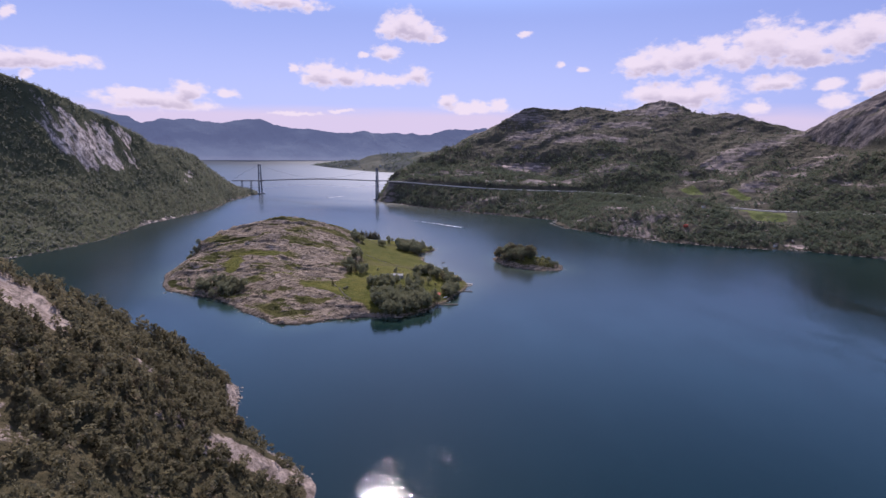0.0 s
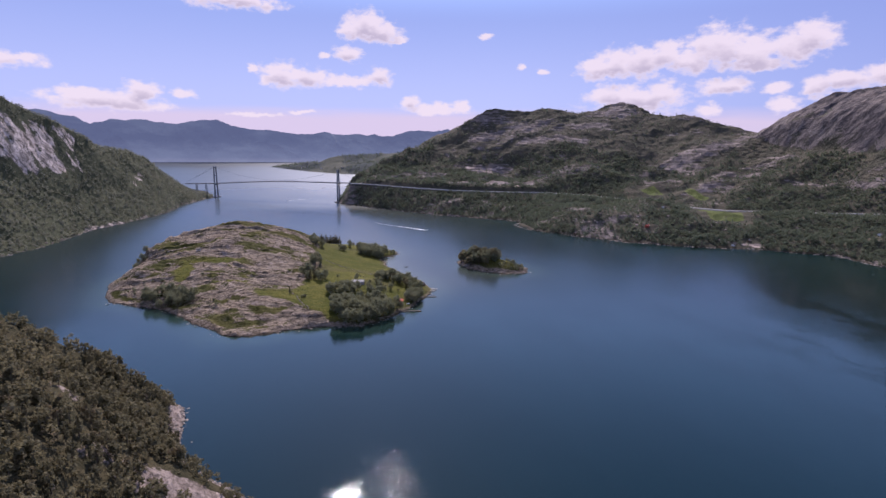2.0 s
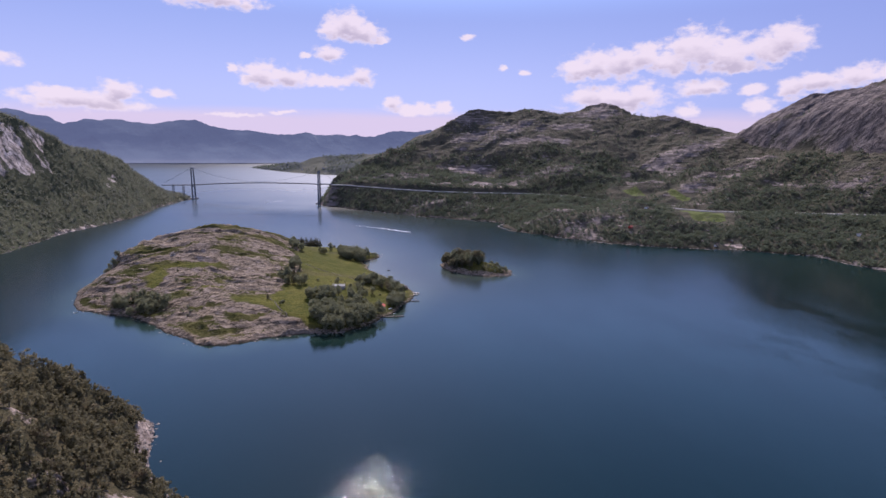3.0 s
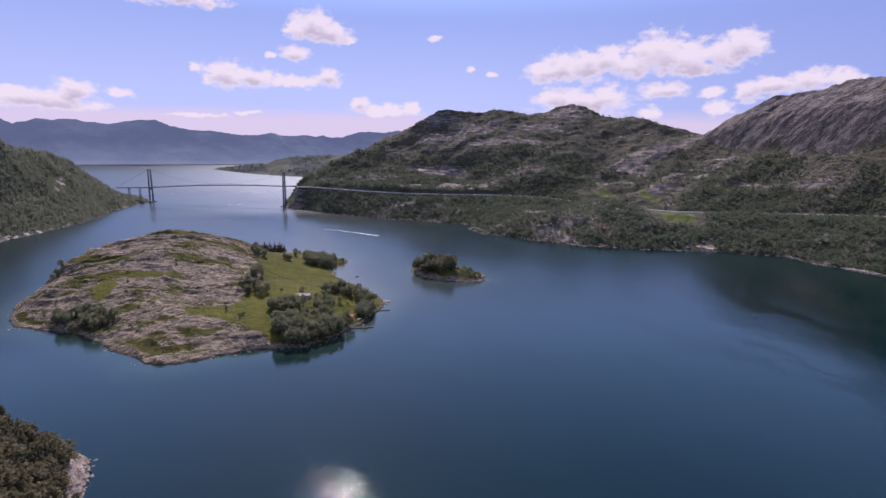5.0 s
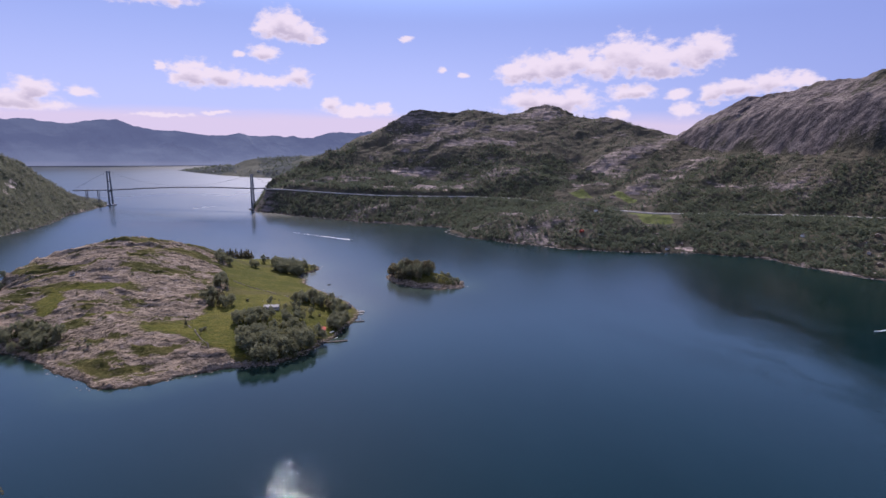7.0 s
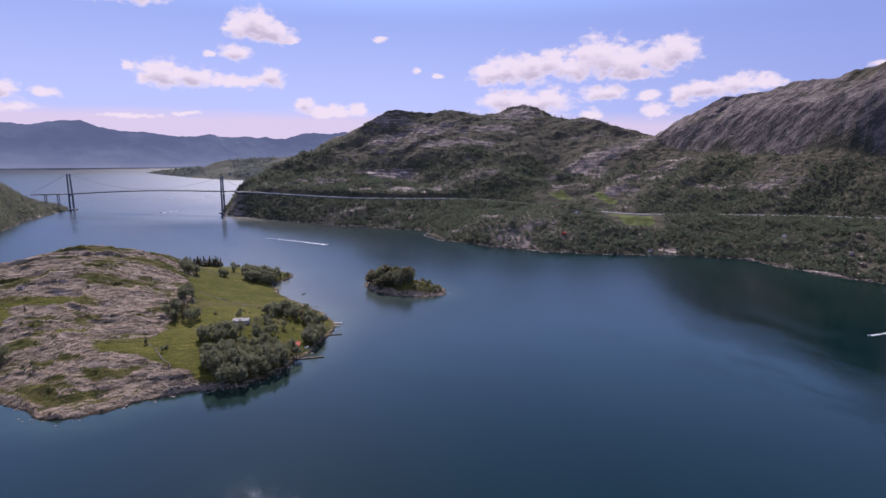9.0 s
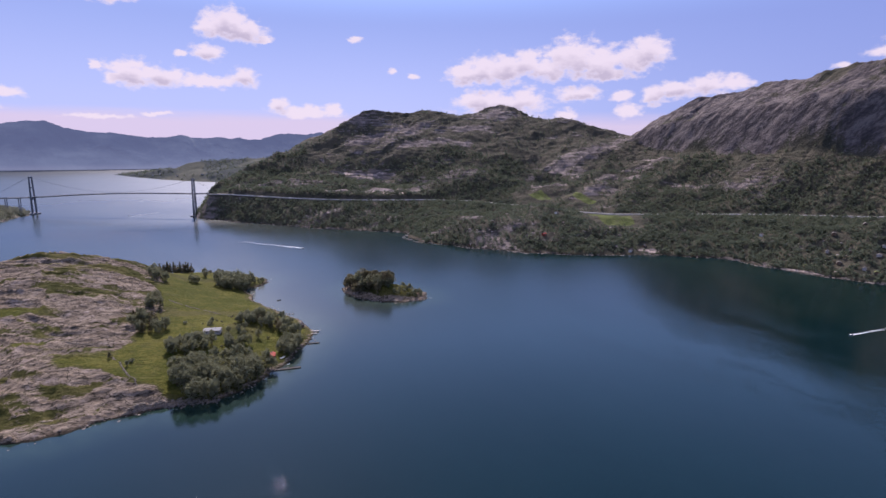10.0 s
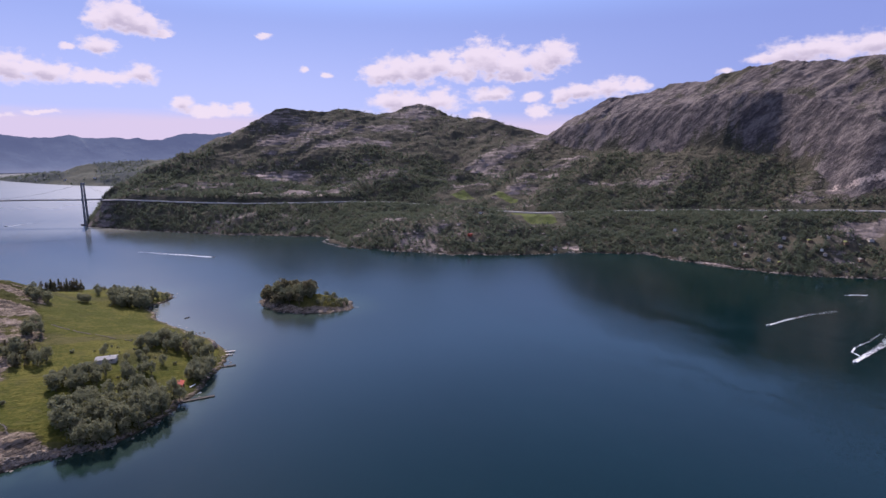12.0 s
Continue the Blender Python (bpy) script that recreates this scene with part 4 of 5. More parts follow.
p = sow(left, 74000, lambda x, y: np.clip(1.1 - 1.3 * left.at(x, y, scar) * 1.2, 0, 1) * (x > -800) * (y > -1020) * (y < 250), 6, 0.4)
scatter("mountain_woods", LIT_WOODS, FAR_TREES, p, 3.8 + 4.6 * rng.rand(len(p)) ** 1.5, "dense woods on the steep mountainside", "woods", 5)
p = sow(near, 22000, near_woods, 7, 0.5)
scatter("headland_woods", PINE, HEAD_TREES, p, 3.0 + 7.5 * rng.rand(len(p)) ** 1.6, "pines and birches on the near headland", "woods", 6)
p = sow(spit, 7000, lambda x, y: np.clip(0.9 - spit.at(x, y, spit_field), 0, 1), 8, 0.5)
scatter("peninsula_woods", WOODS, FAR_TREES, p, 7 + 5 * rng.rand(len(p)), "dark woods on the far peninsula", "woods", 7)


# ---- bridge ----
def bridge():
    a, b = Vector((-290, 107, 0)), Vector((105, -98, 0))
    way = (b - a).normalized()
    across = Vector((-way.y, way.x, 0))
    root = empty("suspension_bridge", a)
    inv = Matrix.Translation(-a)

    def add(name, bm, mat, label=""):
        bm.transform(inv)
        return part(name, bm, mat, root, label)

    def deck_z(s):
        return 47 + 15 * s + 5.5 * math.sin(math.pi * min(max(s, 0), 1))

    for base in (a, b):
        for side in (-1, 1):
            add("leg", tube([base + across * side * 7.2 + Vector((0, 0, -6)), base + across * side * 6.6 + Vector((0, 0, 50)), base + across * side * 5.0 + Vector((0, 0, 102))], [2.8, 2.3, 1.9], 8), CONCRETE)
        for z, wide in ((42, 6.7), (72, 6.0), (99, 5.1)):
            add("crossbeam", tube([base - across * wide + Vector((0, 0, z)), base + across * wide + Vector((0, 0, z))], 1.6, 6), CONCRETE)
        add("footing", box((26, 16, 6), base + Vector((0, 0, -2.5)), bevel=0.5, turn=math.degrees(math.atan2(across.y, across.x))), CONCRETE)
    end_l, end_r = -118 / 446, 1 + 40 / 446
    n = 60
    bm = bmesh.new()
    rows = []
    for i in range(n + 1):
        s = end_l + (end_r - end_l) * i / n
        c = a + way * 446 * s + Vector((0, 0, deck_z(s)))
        rows.append([bm.verts.new(c + across * u + Vector((0, 0, h))) for u, h in ((-4.6, 0), (4.6, 0), (4.0, -1.6), (2.4, -2.8), (-2.4, -2.8), (-4.0, -1.6))])
    for p, q in zip(rows[:-1], rows[1:]):
        for k in range(6):
            bm.faces.new((p[k], p[(k + 1) % 6], q[(k + 1) % 6], q[k]))
    bm.faces.new(rows[0])
    bm.faces.new(rows[-1][::-1])
    bmesh.ops.recalc_face_normals(bm, faces=bm.faces)
    add("deck", bm, CONCRETE)
    for side in (-1, 1):
        add("railing", tube([a + way * 446 * (end_l + (end_r - end_l) * i / n) + across * side * 4.4 + Vector((0, 0, deck_z(end_l + (end_r - end_l) * i / n) + 1.1)) for i in range(n + 1)], 0.12, 4), STEEL)
        pts = []
        for i in range(41):
            s = i / 40
            pts.append(a + way * 446 * s + across * side * 4.8 + Vector((0, 0, 102 - 4 * (102 - deck_z(0.5) - 3) * s * (1 - s))))
        add("main_cable", tube(pts, 0.13, 5), STEEL)
        add("backstay", tube([a + across * side * 4.8 + Vector((0, 0, 102)), a - way * 112 + across * side * 4.8 + Vector((0, 0, 48))], 0.16, 5), STEEL)
        add("backstay", tube([b + across * side * 4.8 + Vector((0, 0, 102)), b + way * 62 + across * side * 4.8 + Vector((0, 0, 64))], 0.16, 5), STEEL)
        for i in range(1, 36):
            s = i / 36
            foot = a + way * 446 * s + across * side * 4.55
            add("hanger", tube([foot + Vector((0, 0, deck_z(s))), foot + Vector((0, 0, 102 - 4 * (102 - deck_z(0.5) - 3) * s * (1 - s)))], 0.04, 4), STEEL)
    for s in (-38, -76):
        for side in (-1, 1):
            c = a + way * s + across * side * 3.2
            add("pier", tube([c + Vector((0, 0, -6)), c + Vector((0, 0, deck_z(s / 446) - 2.6))], [1.3, 1.1], 8), CONCRETE)
    tagged(root, "grey concrete suspension bridge with two tall towers over the fjord", "bridge")


bridge()


def ribbon(name, line, wide, mat, land, lift, label, category):
    """A road laid on the land."""
    pts = dense(line, 6.0)
    way = np.gradient(pts[:, :2], axis=0)
    way /= np.linalg.norm(way, axis=1)[:, None]
    side = np.stack([-way[:, 1], way[:, 0]], 1) * wide / 2
    z = np.maximum(land.at(pts[:, 0], pts[:, 1]), pts[:, 2] - 2)
    z = np.convolve(np.pad(z, 4, mode="edge"), np.ones(9) / 9, "valid") + lift
    rows = [np.column_stack([pts[:, :2] + side * k, z + dz]) for k, dz in ((-1.25, -2.5), (-1, 0), (1, 0), (1.25, -2.5))]
    v = np.concatenate(rows)
    n = len(pts)
    q = np.concatenate([np.stack([np.arange(n - 1) + a * n, np.arange(1, n) + a * n, np.arange(1, n) + (a + 1) * n, np.arange(n - 1) + (a + 1) * n], 1) for a in range(3)])
    return tagged(new(name, quick_mesh(name, v, q[:, ::-1], mat)), label, category, kind="structure")


ribbon("road", ROAD_LINE, 6.5, ASPHALT, right, 1.5, "pale two-lane road cut into the hillside", "road")


# ---- trees that stand one by one ----
def crown(kind, seed):
    """The leaves of a tree about eight metres high (or of a bush, two and a half), as ragged clumps."""
    rng = np.random.RandomState(seed)
    if kind == "broad":
        n = 72
        way = rng.normal(size=(n, 3))
        way[:, 2] = np.abs(way[:, 2]) * np.where(rng.rand(n) < 0.3, -0.7, 1.0)
        way /= np.linalg.norm(way, axis=1)[:, None]
        bulge = 1 + 0.22 * np.sin(3 * np.arctan2(way[:, 1], way[:, 0]) + rng.rand() * 6) + rng.normal(0, 0.10, n)
        c = way * (2.35, 2.35, 3.3) * (bulge * rng.uniform(0.72, 1.0, n))[:, None] + (0, 0, 4.3)
        c[:, 2] = np.clip(c[:, 2], 1.0, 8.4)
        return heap(rng, c, rng.uniform(0.75, 1.2, n), 0.9, 14, 0.55)
    if kind == "spruce":
        n = 44
        z = rng.uniform(0.8, 8.6, n)
        a, r = rng.rand(n) * 6.283, (9.2 - z) * 0.22 * rng.uniform(0.5, 1.1, n)
        return heap(rng, np.stack([np.cos(a) * r, np.sin(a) * r, z], 1), 0.4 + (9 - z) * 0.08, 0.6, 9)
    if kind == "pine":
        n = 34
        z = rng.uniform(2.6, 7.4, n)
        a, r = rng.rand(n) * 6.283, np.sqrt(np.clip(1 - ((z - 4.6) / 3.4) ** 2, 0.02, 1)) * 2.2 * rng.uniform(0.4, 1.1, n)
        return heap(rng, np.stack([np.cos(a) * r, np.sin(a) * r, z], 1), rng.uniform(0.65, 1.1, n), 0.7, 10)
    n = 22
    way = rng.normal(size=(n, 3))
    way /= np.linalg.norm(way, axis=1)[:, None]
    c = way * (1.3, 1.3, 0.8) * rng.uniform(0.5, 1.0, (n, 1)) + (0, 0, 1.1)
    return heap(rng, c, rng.uniform(0.4, 0.75, n), 0.85)


def trunk(kind, seed):
    rng = random.Random(seed)
    high = {"broad": 5.0, "spruce": 8.4, "pine": 6.6, "bush": 1.2}[kind]
    lean = Vector((rng.uniform(-0.4, 0.4), rng.uniform(-0.4, 0.4), 0))
    bm = tube([(0, 0, -0.6), lean * 0.3 + Vector((0, 0, high * 0.4)), lean + Vector((0, 0, high))], [0.26, 0.18, 0.05], 6)
    for k in range(0 if kind == "spruce" else 4):
        a, z = rng.uniform(0, 6.28), high * rng.uniform(0.35, 0.75)
        root = lean * (z / high) + Vector((0, 0, z))
        tube([root, root + Vector((math.cos(a) * 0.8, math.sin(a) * 0.8, 0.5)), root + Vector((math.cos(a) * 1.5, math.sin(a) * 1.5, 1.2))], [0.10, 0.07, 0.03], 4, bm)
    return bm


TREE_WORDS = {
    "broad": ("broadleaf_tree", "tree", BROAD), "spruce": ("spruce_tree", "tree", PINE),
    "pine": ("pine_tree", "tree", PINE), "bush": ("bush", "bush", BROAD),
}
models = {}
tree_rng = random.Random(11)


def plant(kind, land, x, y, size, label, group):
    """One tree of its own on the land; size: how large it is beside the model."""
    name, category, leaves = TREE_WORDS[kind]
    seed = tree_rng.randrange(5)
    size *= 1.3 if land is island and kind == "broad" else 1.0
    z = float(land.at(np.array(x), np.array(y))) - 0.15
    m = Matrix.LocRotScale((x, y, z), Euler((0, 0, tree_rng.uniform(0, 6.28))), (size * tree_rng.uniform(0.9, 1.15),) * 2 + (size,))
    if (kind, seed) not in models:
        root = empty(name, (0, 0, 0))
        part("trunk", trunk(kind, seed), BARK, root, "thin brown trunk")
        v, f = crown(kind, seed * 7 + 3)
        leaf = new("crown", quick_mesh("crown", v, f, leaves))
        leaf.parent = root
        models[kind, seed] = root
        root.matrix_basis = m
        ob = root
    else:
        src = models[kind, seed]
        ob = copy_thing(src, Matrix.Identity(4))
        ob.matrix_basis = m
    tagged(ob, label, category, group)
    return ob


def grove(kinds, land, count, cx, cy, rx, ry, lean, sizes, label, group, apart=3.2, seed=0):
    """Trees at random in an ellipse, none too near another."""
    rng = random.Random(seed + 100)
    done, tries = [], 0
    c, s = math.cos(radians(lean)), math.sin(radians(lean))
    while len(done) < count and tries < count * 40:
        tries += 1
        a, r = rng.uniform(0, 6.283), math.sqrt(rng.random())
        u, v = rx * r * math.cos(a), ry * r * math.sin(a)
        x, y = cx + u * c - v * s, cy + u * s + v * c
        if float(land.at(np.array(x), np.array(y))) < 0.5 or (land is near and float(near.at(np.array(x), np.array(y), near_bare)) > 0.62) or any(math.hypot(x - p, y - q) < apart for p, q in done):
            continue
        done.append((x, y))
        plant(rng.choice(kinds), land, x, y, rng.uniform(*sizes), label, group)


ISLE = "trees on the island"
grove(["broad"], island, 46, 97, -1247, 42, 31, 18, (1.1, 1.75), "rounded grey-green broadleaf tree in a dense shore grove", ISLE, 6.6, 1)
grove(["broad"], island, 16, 72, -1190, 20, 14, 20, (1.1, 1.45), "broadleaf tree at the edge of a shore grove", ISLE, 6.0, 2)
grove(["broad", "broad", "bush"], island, 14, 112, -1190, 16, 12, -20, (0.7, 1.1), "small broadleaf tree near the house garden", ISLE, 4.2, 3)
grove(["broad", "pine"], island, 24, 156, -1140, 31, 14, -62, (0.9, 1.5), "dark broadleaf tree in the belt along the shore", ISLE, 5.6, 4)
grove(["broad"], island, 14, 160, -1196, 18, 9, 60, (0.9, 1.25), "broadleaf tree above the jetties", ISLE, 4.2, 5)
grove(["broad"], island, 14, 130, -1120, 18, 10, 40, (0.95, 1.3), "broadleaf tree in the belt along the shore", ISLE, 4.2, 6)
grove(["broad"], island, 26, 132, -940, 27, 22, -40, (1.3, 1.9), "dark rounded broadleaf tree by the inlet", ISLE, 6.4, 7)
grove(["broad", "pine"], island, 12, 112, -880, 16, 24, 0, (0.9, 1.25), "broadleaf tree at the far end of the meadow", ISLE, 4.6, 8)
grove(["broad"], island, 7, 158, -925, 14, 7, 30, (0.6, 0.9), "small broadleaf tree on the rocky point", ISLE, 4.0, 9)
grove(["spruce"], island, 20, 58, -834, 24, 6, -18, (1.5, 2.1), "dark spruce in a row at the meadow's far end", ISLE, 2.8, 10)
grove(["broad"], island, 4, 84, -934, 9, 6, 0, (0.9, 1.1), "broadleaf tree standing on the open meadow", ISLE, 4.0, 11)
grove(["broad"], island, 8, 40, -945, 10, 17, 20, (1.0, 1.35), "broadleaf tree between rock and meadow", ISLE, 4.0, 12)
grove(["broad", "broad", "bush"], island, 11, 41, -1062, 8, 24, 10, (0.95, 1.4), "broadleaf tree at the foot of the bare rock", ISLE, 4.0, 13)
grove(["broad", "spruce"], island, 20, 36, -1122, 13, 24, 25, (1.05, 1.5), "broadleaf tree at the foot of the bare rock", ISLE, 4.0, 14)
grove(["broad", "broad", "bush"], island, 46, -132, -1166, 40, 16, -28, (0.9, 1.45), "grey-green tree over the western cove", ISLE, 3.6, 15)
grove(["bush"], island, 14, -165, -1120, 22, 20, 0, (0.8, 1.4), "low dark bush among rocks", ISLE, 3.6, 16)
grove(["broad"], island, 10, -215, -975, 12, 34, 12, (0.7, 1.1), "broadleaf tree on the western rim", ISLE, 4.0, 17)
grove(["bush"], island, 16, -75, -1195, 26, 22, 0, (0.7, 1.2), "low dark bush in a rock cleft", ISLE, 3.4, 18)
grove(["bush", "bush", "broad"], island, 26, 112, -1140, 30, 44, 0, (0.6, 1.0), "low bush on the meadow", ISLE, 4.0, 19)
for kind, x, y, size in (("spruce", 10, -1193, 0.9), ("bush", 27, -1205, 1.6), ("broad", 24, -1212, 0.5), ("spruce", -106, -1080, 0.7), ("bush", -81, -1098, 0.9), ("bush", -58, -1041, 1.4), ("bush", -101, -1116, 1.7),
                         ("bush", -150, -1110, 1.7), ("bush", -48, -903, 1.2), ("bush", -35, -901, 1.5), ("bush", -22, -898, 1.4), ("bush", 93, -1169, 2.0), ("bush", 110, -1194, 2.2), ("broad", 94, -1121, 0.7), ("bush", 69, -1117, 1.5),
                         ("broad", 133, -1172, 0.95), ("bush", 142, -1173, 1.3), ("bush", 82, -1164, 1.2), ("spruce", 62, -1246, 1.35), ("spruce", 66, -1251, 1.3)):
    plant(kind, island, x, y, size, "lone small tree or shrub on the island", ISLE)
SMALL = "trees on the islet"
grove(["pine", "broad"], islet, 58, 296, -1024, 36, 30, -50, (1.75, 2.4), "dark pine crowded on the islet", SMALL, 3.6, 20)
grove(["bush", "broad"], islet, 34, 332, -1060, 26, 20, -40, (0.6, 1.05), "low tree on the islet's open end", SMALL, 3.4, 21)
SLOPE_GROUP = "trees on the near headland"
grove(["pine", "pine", "spruce"], near, 130, -62, -1505, 30, 66, 22, (0.75, 1.25), "olive-brown pine on the steep headland", SLOPE_GROUP, 4.0, 22)
grove(["pine", "pine", "spruce"], near, 130, -70, -1600, 50, 55, 0, (0.75, 1.25), "olive-brown pine on the steep headland", SLOPE_GROUP, 4.4, 23)


# ---- stones along the shores ----
def shore_stones(name, ring, land, count, sizes, seed, label, closed=False):
    rng = np.random.RandomState(seed)
    line = dense([*ring, ring[0]] if closed else ring, 1.0)
    at = line[rng.randint(len(line), size=count)] + rng.normal(0, 2.2, (count, 2))
    z = np.maximum(land.at(at[:, 0], at[:, 1]), -0.4) + 0.1
    stone = [boulder(k) for k in range(5)]
    s = rng.uniform(*sizes, count) * rng.rand(count) ** 0.5
    scatter(name, ROCK, stone, np.column_stack([at, z]), s, label, "rocks", seed)


shore_stones("island_stones", ISLAND_COAST, island, 1000, (0.4, 1.5), 31, "pale boulders along the island's shore")
shore_stones("islet_stones", ISLET_COAST, islet, 260, (0.4, 1.6), 32, "pale boulders round the islet", True)
shore_stones("hill_stones", RIGHT_COAST[:170], right, 1500, (0.6, 3.0), 33, "pale boulders along the far shore")
shore_stones("mountain_stones", LEFT_COAST[:75], left, 800, (0.6, 3.0), 34, "pale boulders along the mountain's shore")
shore_stones("headland_stones", HEAD_SHORE[:7], near, 260, (0.4, 1.8), 35, "pale boulders under the headland")


p = sow(right, 26000, lambda x, y: 0.16 * np.clip(patch(x, y, 690, -715, 130, 120, 0, 0.9) + patch(x, y, 1085, -1230, 100, 130, 0, 0.9) + 0.5 * patch(x, y, 830, -880, 160, 60, -30, 0.9), 0, 1) * (to_line(x, y, ROAD_LINE) > 12) * ~on_fields(x, y), 37)
scatter("hill_outcrops", OUTCROP, [boulder(k) for k in range(5)], p, np.random.RandomState(38).uniform(1.0, 3.4, len(p)), "pale weathered rock outcrops between the trees", "rocks", 38)


def drystone_wall(line, seed, label):
    """A low tumbled field wall: stones heaped two or three high along a line."""
    rng = np.random.RandomState(seed)
    pts = dense(line, 0.35)[:, :2]
    pts = pts + (1.6 * fbm(pts[:, 0], pts[:, 1], 11, 3))[:, None] * (1.0, 0.4)
    pts = pts[fbm(pts[:, 0], pts[:, 1], 7, 2) > -0.35]
    at = np.repeat(pts, 2, 0) + rng.normal(0, 0.3, (2 * len(pts), 2))
    z = island.at(at[:, 0], at[:, 1]) + np.tile([0.1, 0.35], len(pts))
    scatter("drystone_wall", ROCK, [boulder(k) for k in range(5)], np.column_stack([at, z]), rng.uniform(0.2, 0.42, len(at)), label, "wall", seed)


drystone_wall([(12, -1188), (20, -1212), (27, -1234), (36, -1258)], 51, "tumbled grey drystone wall running down the meadow")
drystone_wall([(-27, -1149), (-9, -1156), (9, -1168)], 52, "low drystone wall between rock and meadow")
drystone_wall([(53, -1034), (75, -1058), (92, -1074), (116, -1100)], 53, "mossy drystone wall across the meadow")
shore_stones("beach_stones", [(30, -1274), (45, -1272), (70, -1276), (88, -1280)], island, 420, (0.5, 1.3), 36, "grey boulders heaped on the beach below the grove")

# ---- houses ----
def cabin(name, land, x, y, turn, size, wall_mat, roof_mat, label, group="", lift=0.0, category="house", pitch=0.24):
    """A small wooden house: walls, two roof slopes, a door, windows and a chimney."""
    long, wide, high = size
    root = empty(name, (x, y, float(land.at(np.array(x), np.array(y))) + lift), turn)
    rise = wide * pitch
    bm = box((long, wide, high + 1.2), (0, 0, -1.2))
    for e in (-1, 1):
        a = bm.verts.new((e * long / 2, -wide / 2, high))
        b = bm.verts.new((e * long / 2, wide / 2, high))
        c = bm.verts.new((e * long / 2, 0, high + rise))
        bm.faces.new((a, b, c) if e > 0 else (b, a, c))
    part("wall", bm, wall_mat, root)
    for side in (-1, 1):
        bm = bmesh.new()
        over, eave = long / 2 + 0.5, wide / 2 + 0.5
        drop = rise / (wide / 2) * 0.5
        low = [Vector((-over, side * eave, high - drop)), Vector((over, side * eave, high - drop)), Vector((over, 0, high + rise + 0.02)), Vector((-over, 0, high + rise + 0.02))]
        vs = [bm.verts.new(p + Vector((0, 0, dz))) for dz in (0.04, 0.26) for p in low]
        for q in ((0, 1, 2, 3), (4, 7, 6, 5), (0, 4, 5, 1), (1, 5, 6, 2), (2, 6, 7, 3), (3, 7, 4, 0)):
            bm.faces.new([vs[k] for k in q])
        bmesh.ops.recalc_face_normals(bm, faces=bm.faces)
        part("roof", bm, roof_mat, root)
    part("chimney", box((0.7, 0.7, 1.5), (long * 0.18, 0.3, high + rise * 0.7)), CONCRETE, root)
    for side in (-1, 1):
        for u in (-0.3, 0.3):
            pane = part("window", box((1.3, 0.10, 1.1), (u * long, side * (wide / 2 + 0.02), high * 0.4)), WHITE_PAINT, root, "white framed window")
            part("pane", box((1.1, 0.06, 0.9), (u * long, side * (wide / 2 + 0.07), high * 0.4 + 0.1)), GLASS, pane)
    part("door", box((1.0, 0.10, 2.0), (0, -wide / 2 - 0.03, 0.05)), BROWN_PAINT, root)
    return tagged(root, label, category, group)


cabin("farmhouse", island, 93, -1154, -14, (15, 9, 3.2), PALE_WOOD, PALE_ROOF, "weathered farmhouse with a whitish roof among bushes", lift=0.6, pitch=0.13)
cabin("red_boathouse", island, 139, -1217, 70, (8, 5, 2.8), RED_PAINT, RED_PAINT, "rust-red wooden boathouse by the jetty", lift=0.3, category="boathouse")
cabin("brown_boathouse", island, 180, -1139, 20, (6, 5, 2.6), BROWN_PAINT, DARK_ROOF, "dark brown boathouse on the point", lift=0.3, category="boathouse")
cabin("shed", island, -122, -1027, 10, (5, 3.5, 2.2), WHITE_PAINT, GREY_ROOF, "small white shed on the bare rock", lift=0.4, category="shed")
SHORE_CABINS = "cabins on the hillside"
